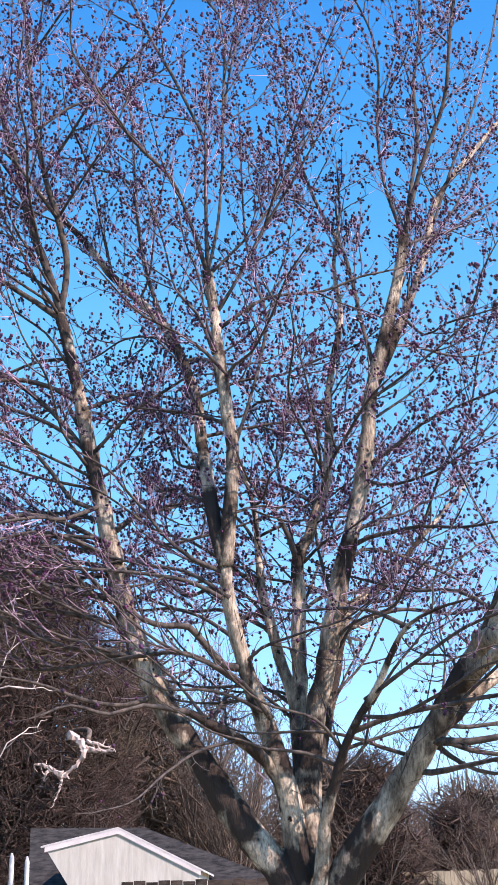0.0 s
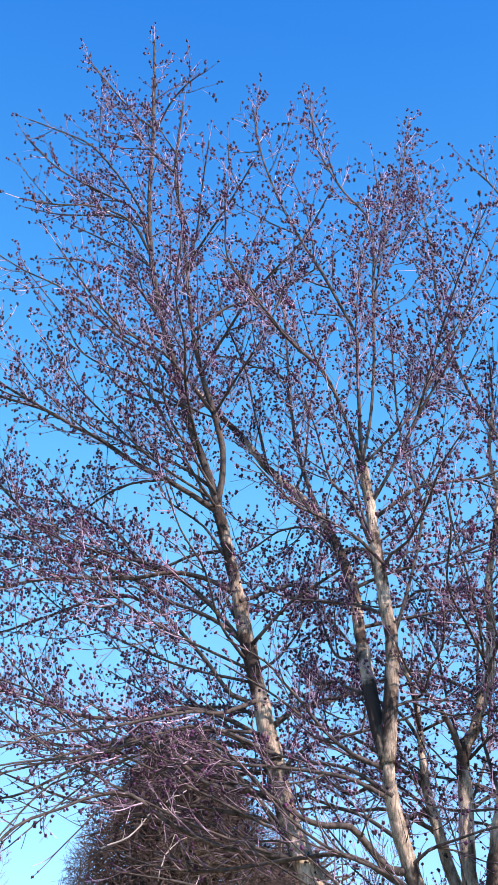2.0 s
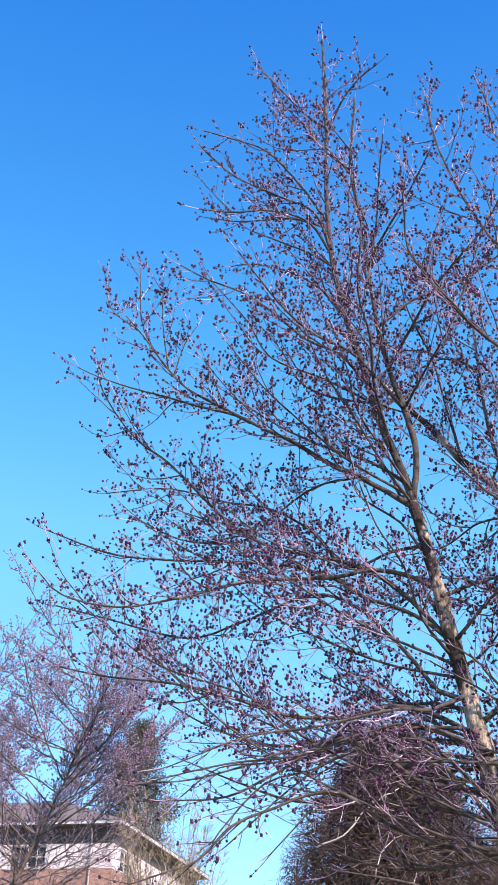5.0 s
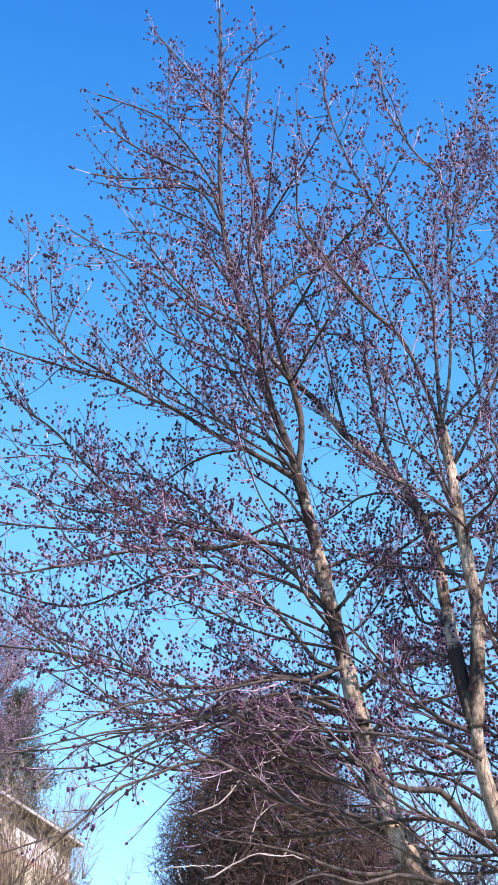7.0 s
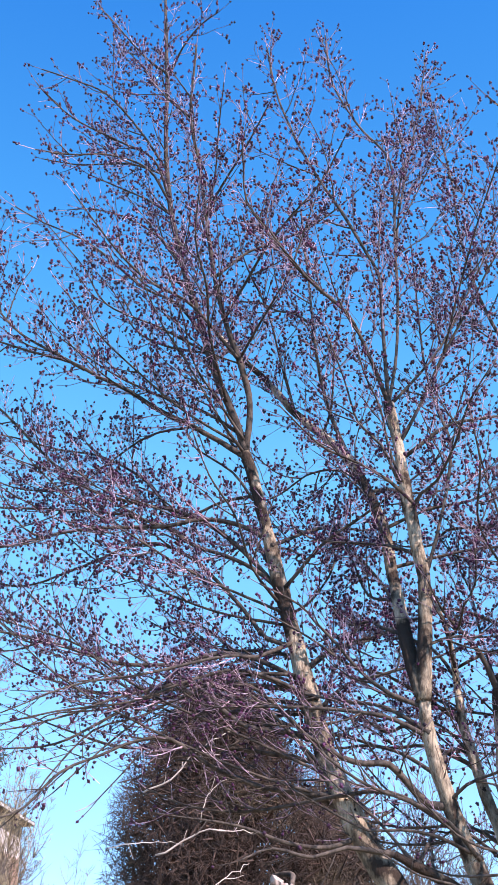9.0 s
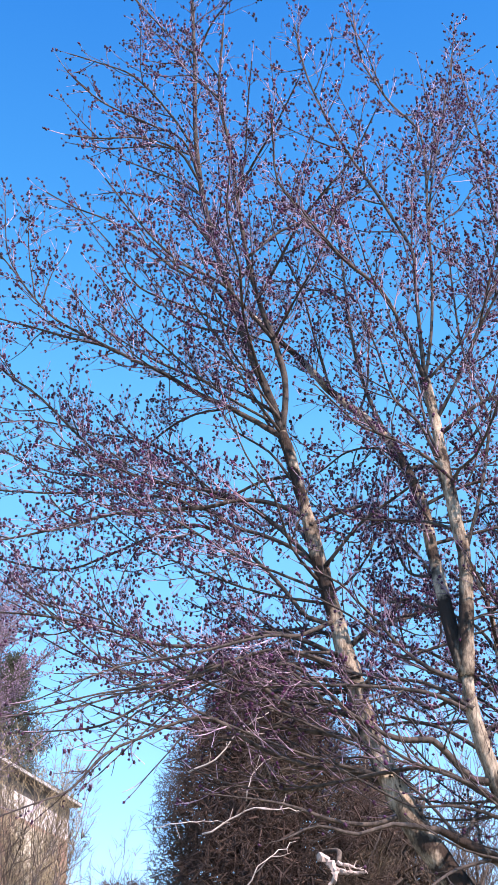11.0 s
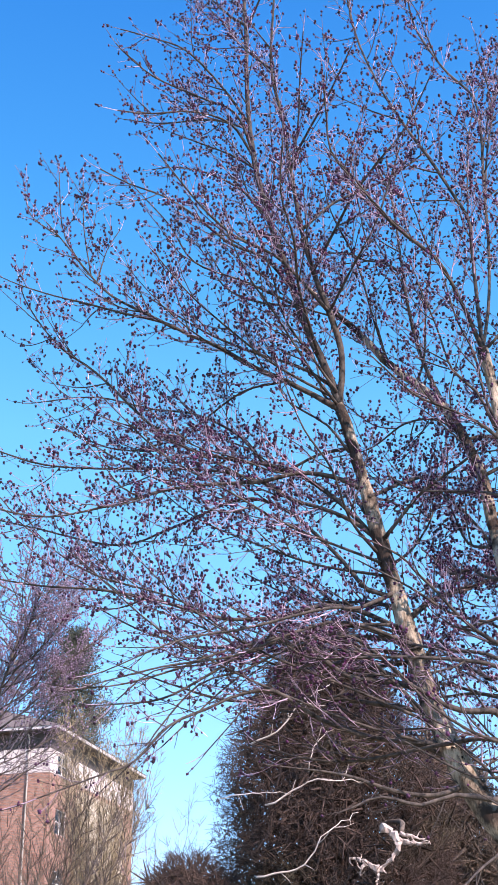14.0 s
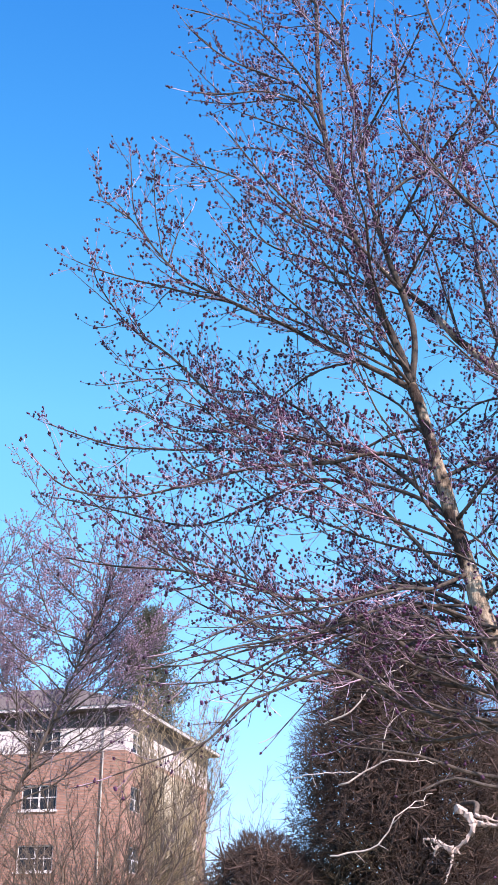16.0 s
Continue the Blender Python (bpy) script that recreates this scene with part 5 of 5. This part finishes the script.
# ---- bare trees and shrubs further off ----
def bare_tree(name, label, at, boughs, mat, reach, every, bud_mat=None, bud_size=0.04, gap=0.3, group="", scale=2.0, first=0.2, lowest=10.4, fine=0.5, up=0.5):
    tree = thing(name, label, "tree", group)
    tree.location = at
    buds_all, twigs = [], Buf()
    for r0, r1, ctrl in boughs:
        line = spline(ctrl, 0.35)
        rad = np.linspace(r0, r1, len(line))
        buf = Buf()
        buf.tube(line + rng.normal(0, 0.02, line.shape), rad, 7)
        part("limb", buf, DARK_BARK, tree)
        dress(line, rad * 0.7 + 0.01, twigs, buds_all, reach, every, first, up, gap, 1.0, fine, scale)
    part("twigs", twigs, mat, tree, "fine bare twigs", "stuff")
    buds_all = [b for b in buds_all if b[2] > lowest + rng.normal(0, 0.7)]
    if bud_mat and buds_all:
        buf = Buf()
        scatter(buf, buds_all, rng.uniform(0.6, 1.3, len(buds_all)) * bud_size)
        part("flower_clusters", buf, bud_mat, tree, "pale small flower clusters", "stuff")
    return tree


def fan(stems, height, spread, r, lean=0.0, seed=1):
    """Bough lines that rise from one foot and open out."""
    q = np.random.default_rng(seed)
    out = []
    for i in range(stems):
        a = 6.28 * i / stems + q.normal(0, 0.3)
        k = q.uniform(0.5, 1.0)
        h = height * q.uniform(0.75, 1.0) * (1.08 - 0.35 * k)
        c, s = math.cos(a) * spread * k, math.sin(a) * spread * k
        out.append((r * q.uniform(0.6, 1.0), r * 0.12, [(0, 0, -0.1), (c * 0.18 + lean * 0.1, s * 0.18, h * 0.3), (c * 0.55 + lean * 0.5, s * 0.55, h * 0.62), (c + lean, s, h)]))
    return out


def spreading(trunk, boughs, length, r, seed=1):
    """A leaning trunk and long boughs that leave it on all sides and turn up."""
    q = np.random.default_rng(seed)
    line = spline(trunk, 0.4)
    out = [(r, r * 0.2, trunk)]
    for i in range(boughs):
        u = 0.50 + 0.49 * (i + q.random()) / boughs
        p = line[int(u * (len(line) - 1))]
        a = 2.4 * i + q.normal(0, 0.4)
        ln = length * q.uniform(0.65, 1.1) * (1.2 - 0.65 * u)
        d = np.array((math.cos(a), math.sin(a), q.uniform(0.30, 0.95)))
        c = [p]
        for climb in (0.0, 0.12, 0.30):
            c.append(c[-1] + (d + (0, 0, climb) + q.normal(0, 0.10, 3)) * ln / 3)
        out.append((r * 0.34 * (1.1 - 0.6 * u), r * 0.1, [tuple(x) for x in c]))
    return out


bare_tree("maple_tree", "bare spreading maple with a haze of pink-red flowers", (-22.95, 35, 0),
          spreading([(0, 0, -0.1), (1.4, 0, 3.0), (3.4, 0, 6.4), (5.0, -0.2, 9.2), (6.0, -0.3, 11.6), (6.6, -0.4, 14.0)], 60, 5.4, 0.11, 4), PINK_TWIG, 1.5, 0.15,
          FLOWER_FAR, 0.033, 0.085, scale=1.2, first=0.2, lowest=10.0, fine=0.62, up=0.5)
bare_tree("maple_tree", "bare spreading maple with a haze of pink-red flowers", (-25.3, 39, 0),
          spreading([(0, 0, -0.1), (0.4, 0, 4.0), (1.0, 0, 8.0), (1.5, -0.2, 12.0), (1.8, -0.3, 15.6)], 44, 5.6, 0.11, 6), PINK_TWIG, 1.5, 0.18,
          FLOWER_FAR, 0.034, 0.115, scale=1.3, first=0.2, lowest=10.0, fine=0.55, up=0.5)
bare_tree("bare_tree", "upright bare tree with yellow-olive twigs", (-19.9, 50, 0), fan(42, 17.6, 2.6, 0.04, 0, 5), OLIVE, 1.5, 0.19, scale=1.5, first=0.15, fine=0.8)


bare_tree("bare_tree", "low tangled bare brown tree in front of the bricks", (-15.2, 33, 0), fan(18, 9.8, 3.6, 0.05, 0, 9), SCRUB, 1.9, 0.12, scale=1.3)
bare_tree("bare_tree", "low tangled bare brown tree in front of the bricks", (-18.6, 34, 0), fan(12, 9.4, 3.2, 0.05, 0, 11), SCRUB, 1.9, 0.17, scale=1.3)

bare_tree("bare_tree", "slender young bare tree with fine pinkish twigs", (-10.7, 31, 0), fan(9, 8.3, 1.5, 0.022, 0, 3), PINK_TWIG, 1.0, 0.30, scale=1.1, first=0.35, fine=0.6)


def pine(at, height, radius):
    tree = thing("pine_tree", "tall thin grey-green pine with ragged branches", "tree")
    tree.location = at
    trunk = Buf()
    trunk.tube([(0, 0, -0.1), (0, 0, height * 0.5), (0.1, 0, height)], (0.35, 0.22, 0.04), 8)
    part("trunk", trunk, DARK_BARK, tree)
    limbs, needles = Buf(), Buf()
    for z in np.arange(height * 0.42, height - 0.3, 0.5):
        for _ in range(6):
            a, k = rng.uniform(0, 6.28), z / height
            ln = radius * (1.03 - k) ** 0.8 * rng.uniform(0.5, 1.1)
            line = sprout((0, 0, z), (math.cos(a), math.sin(a), 0.15), ln, 0.3, 0.1, 5)
            limbs.tube(line, np.linspace(0.05, 0.012, 6), 4)
            for p in line[2:]:
                s = p + rng.normal(0, 0.34, (20, 3))
                needles.tubes(sprouts(s, rng.normal(0, 1, (20, 3)) + (0, 0, 0.6), rng.uniform(0.25, 0.6, 20), 0, 0.1, 1), (0.035, 0.010), 3)
    part("limbs", limbs, DARK_BARK, tree, kind="stuff")
    part("needles", needles, NEEDLES, tree, "grey-green needles", "stuff")


pine((-35.4, 83, 0), 27.3, 9.6)

SHRUBS = [(-13.6, 42, 7.2, 2.8), (-11.9, 39, 7.6, 2.6), (-10.2, 36, 6.4, 2.4), (-9.6, 33.4, 5.8, 2.2), (-1.6, 36, 9.4, 2.4), (-0.9, 33, 8.2, 1.8), (-1.6, 30, 9.4, 1.6), (-0.9, 29, 8.6, 1.3), (0.8, 40, 6.2, 3.0), (3.4, 38, 6.0, 2.8), (6.2, 41, 7.0, 3.0),
          (-2.4, 32, 5.6, 2.2), (-2.8, 35, 9.4, 2.8), (-0.6, 34, 8.6, 2.6), (-4.0, 39, 10.4, 3.0), (2.6, 37, 9.0, 2.6), (7.2, 39, 9.6, 3.0), (1.9, 30, 4.2, 2.0), (5.0, 29, 4.4, 2.0)]
for n, (x, y, h, w) in enumerate(SHRUBS):
    bare_tree("bare_shrub", "tangled bare tan-brown shrub behind the lawn", (x, y, 0), fan(12, h, w, 0.035, 0, 20 + n), SCRUB, 1.7, 0.23, scale=1.3, group="shrubs behind the lawn")


# ---- the sheds ----
def build_sheds():
    shed = thing("white_shed", "small white boarded shed with a low gable", "shed")
    shed.location = (-2.3, 20.0, 0)
    prof = [(-0.85, 1.95), (-1.24, 2.54), (-0.11, 2.78), (1.13, 2.16), (1.13, 0.0), (-0.85, 0.0)]
    n = len(prof)
    v = [(x, 0, z) for x, z in prof] + [(x, 3.0, z) for x, z in prof]
    bm = bmesh.new()
    vs = [bm.verts.new(p) for p in v]
    bm.faces.new(vs[:n])
    bm.faces.new(vs[n:][::-1])
    for i in range(n):
        bm.faces.new((vs[i], vs[n + i], vs[n + (i + 1) % n], vs[(i + 1) % n]))
    me = bpy.data.meshes.new("wall")
    bm.to_mesh(me)
    bm.free()
    me.materials.append(PAINT)
    wall = new("wall", me)
    wall.parent = shed
    for (x0, z0), (x1, z1) in (((-1.30, 2.532), (-0.11, 2.785)), ((-0.11, 2.785), (1.21, 2.125))):
        b = Buf()
        q = [(x0, -0.03, z0), (x1, -0.03, z1), (x1, 3.1, z1), (x0, 3.1, z0)]
        b.add(q + [(x, y, z + 0.03) for x, y, z in q], [], [(3, 2, 1, 0), (4, 5, 6, 7), (0, 1, 5, 4), (1, 2, 6, 5), (2, 3, 7, 6), (3, 0, 4, 7)])
        part("roof", b, FENCE, shed, "pale felted roof slope", smooth=False)
    for (x0, z0), (x1, z1) in (((-1.24, 2.47), (-0.11, 2.715)), ((-0.11, 2.715), (1.16, 2.075))):
        b = Buf()
        b.add([(x0, y, z + d) for y in (-0.026, -0.004) for d in (0.0, 0.075) for x, z in ((x0, z0),)] + [(x1, y, z1 + d) for y in (-0.026, -0.004) for d in (0.0, 0.075)],
              [], [(0, 4, 5, 1), (2, 3, 7, 6), (0, 2, 6, 4), (1, 5, 7, 3), (0, 1, 3, 2), (4, 6, 7, 5)])
        part("rake_board", b, FASCIA, shed, "white rake board", smooth=False)
    barn = thing("grey_shed", "low outbuilding with a dark slate-grey roof", "shed")
    barn.location = (-4.35, 23.2, 0)
    b = Buf()
    b.box(0.1, 4.3, 0, 2.4, 0, 2.0)
    part("wall", b, TIMBER, barn, "dark timber walls", smooth=False)
    b = Buf()
    v = [(0.0, -0.2, 2.01), (4.5, -0.2, 2.01), (4.5, 2.6, 2.01), (0.0, 2.6, 2.01), (-0.25, 1.2, 3.1), (1.9, 1.2, 3.06)]
    b.add(v, [(1, 2, 5), (3, 0, 4)], [(0, 1, 5, 4), (2, 3, 4, 5), (3, 2, 1, 0)])
    part("roof", b, SLATE, barn, "dark slate roof", smooth=False)
    fence = thing("fence", "white-painted post fence beside the shed", "fence")
    fence.location = (-3.52, 18.5, 0)
    for i in range(5):
        p = Buf()
        x = -0.22 * i
        p.tube([(x, 0, -0.05), (x, 0, 2.28 + 0.05 * (i % 2)), (x, 0, 2.36 + 0.05 * (i % 2))], (0.035, 0.035, 0.012), 8)
        part("post", p, FENCE, fence)
    for z in (0.7, 1.6):
        p = Buf()
        p.box(-1.5, 0.1, 0.055, 0.09, z, z + 0.1)
        part("rail", p, FENCE, fence, smooth=False)
    wood = thing("timber_fence", "dark weathered timber fence in front of the shed", "fence")
    wood.location = (-1.1, 17.0, 0)
    for i in range(16):
        p = Buf()
        p.box(-0.9 + 0.16 * i, -0.75 + 0.16 * i, 0, 0.03, 0.03, 1.95 + 0.012 * math.sin(i * 2.3))
        part("board", p, TIMBER, wood, smooth=False)
    pale = thing("garden_fence", "pale weathered board fence at the back of the lawn", "fence")
    pale.location = (3.0, 31.0, 0)
    for i in range(26):
        p = Buf()
        p.box(0.16 * i, 0.16 * i + 0.15, 0, 0.03, 0.03, 2.30 + 0.03 * math.sin(i * 3.1))
        part("board", p, TAN, pale, smooth=False)


build_sheds()


# ---- far woods all round ----
def far_woods():
    buf = Buf()
    count = 650
    a, d = rng.uniform(0, 6.28, count), rng.uniform(110, 190, count)
    foot = np.stack([d * np.sin(a), d * np.cos(a), np.full(count, -0.2)], 1)
    h = 8 + 3 * np.sin(a * 17) * np.sin(a * 5.3) + rng.uniform(-2, 3, count)
    stems = sprouts(foot, rng.normal(0, 0.08, (count, 3)) + (0, 0, 1), h, 0, 0.05, 3)
    buf.tubes(stems, (0.16, 0.12, 0.08, 0.03), 3)
    for _ in range(9):
        at, _tan = points_on(stems, rng.uniform(0.2, 0.95, (count, 1)))
        buf.tubes(sprouts(at[:, 0], rng.normal(0, 1, (count, 3)) + (0, 0, 0.6), rng.uniform(1.5, 3.8, count), 0.5, 0.15, 1), (0.10, 0.03), 3)
    tagged(part("far_woods", buf, FARWOOD), "distant bare grey-brown woods round the lawn", "woods", kind="stuff")


far_woods()
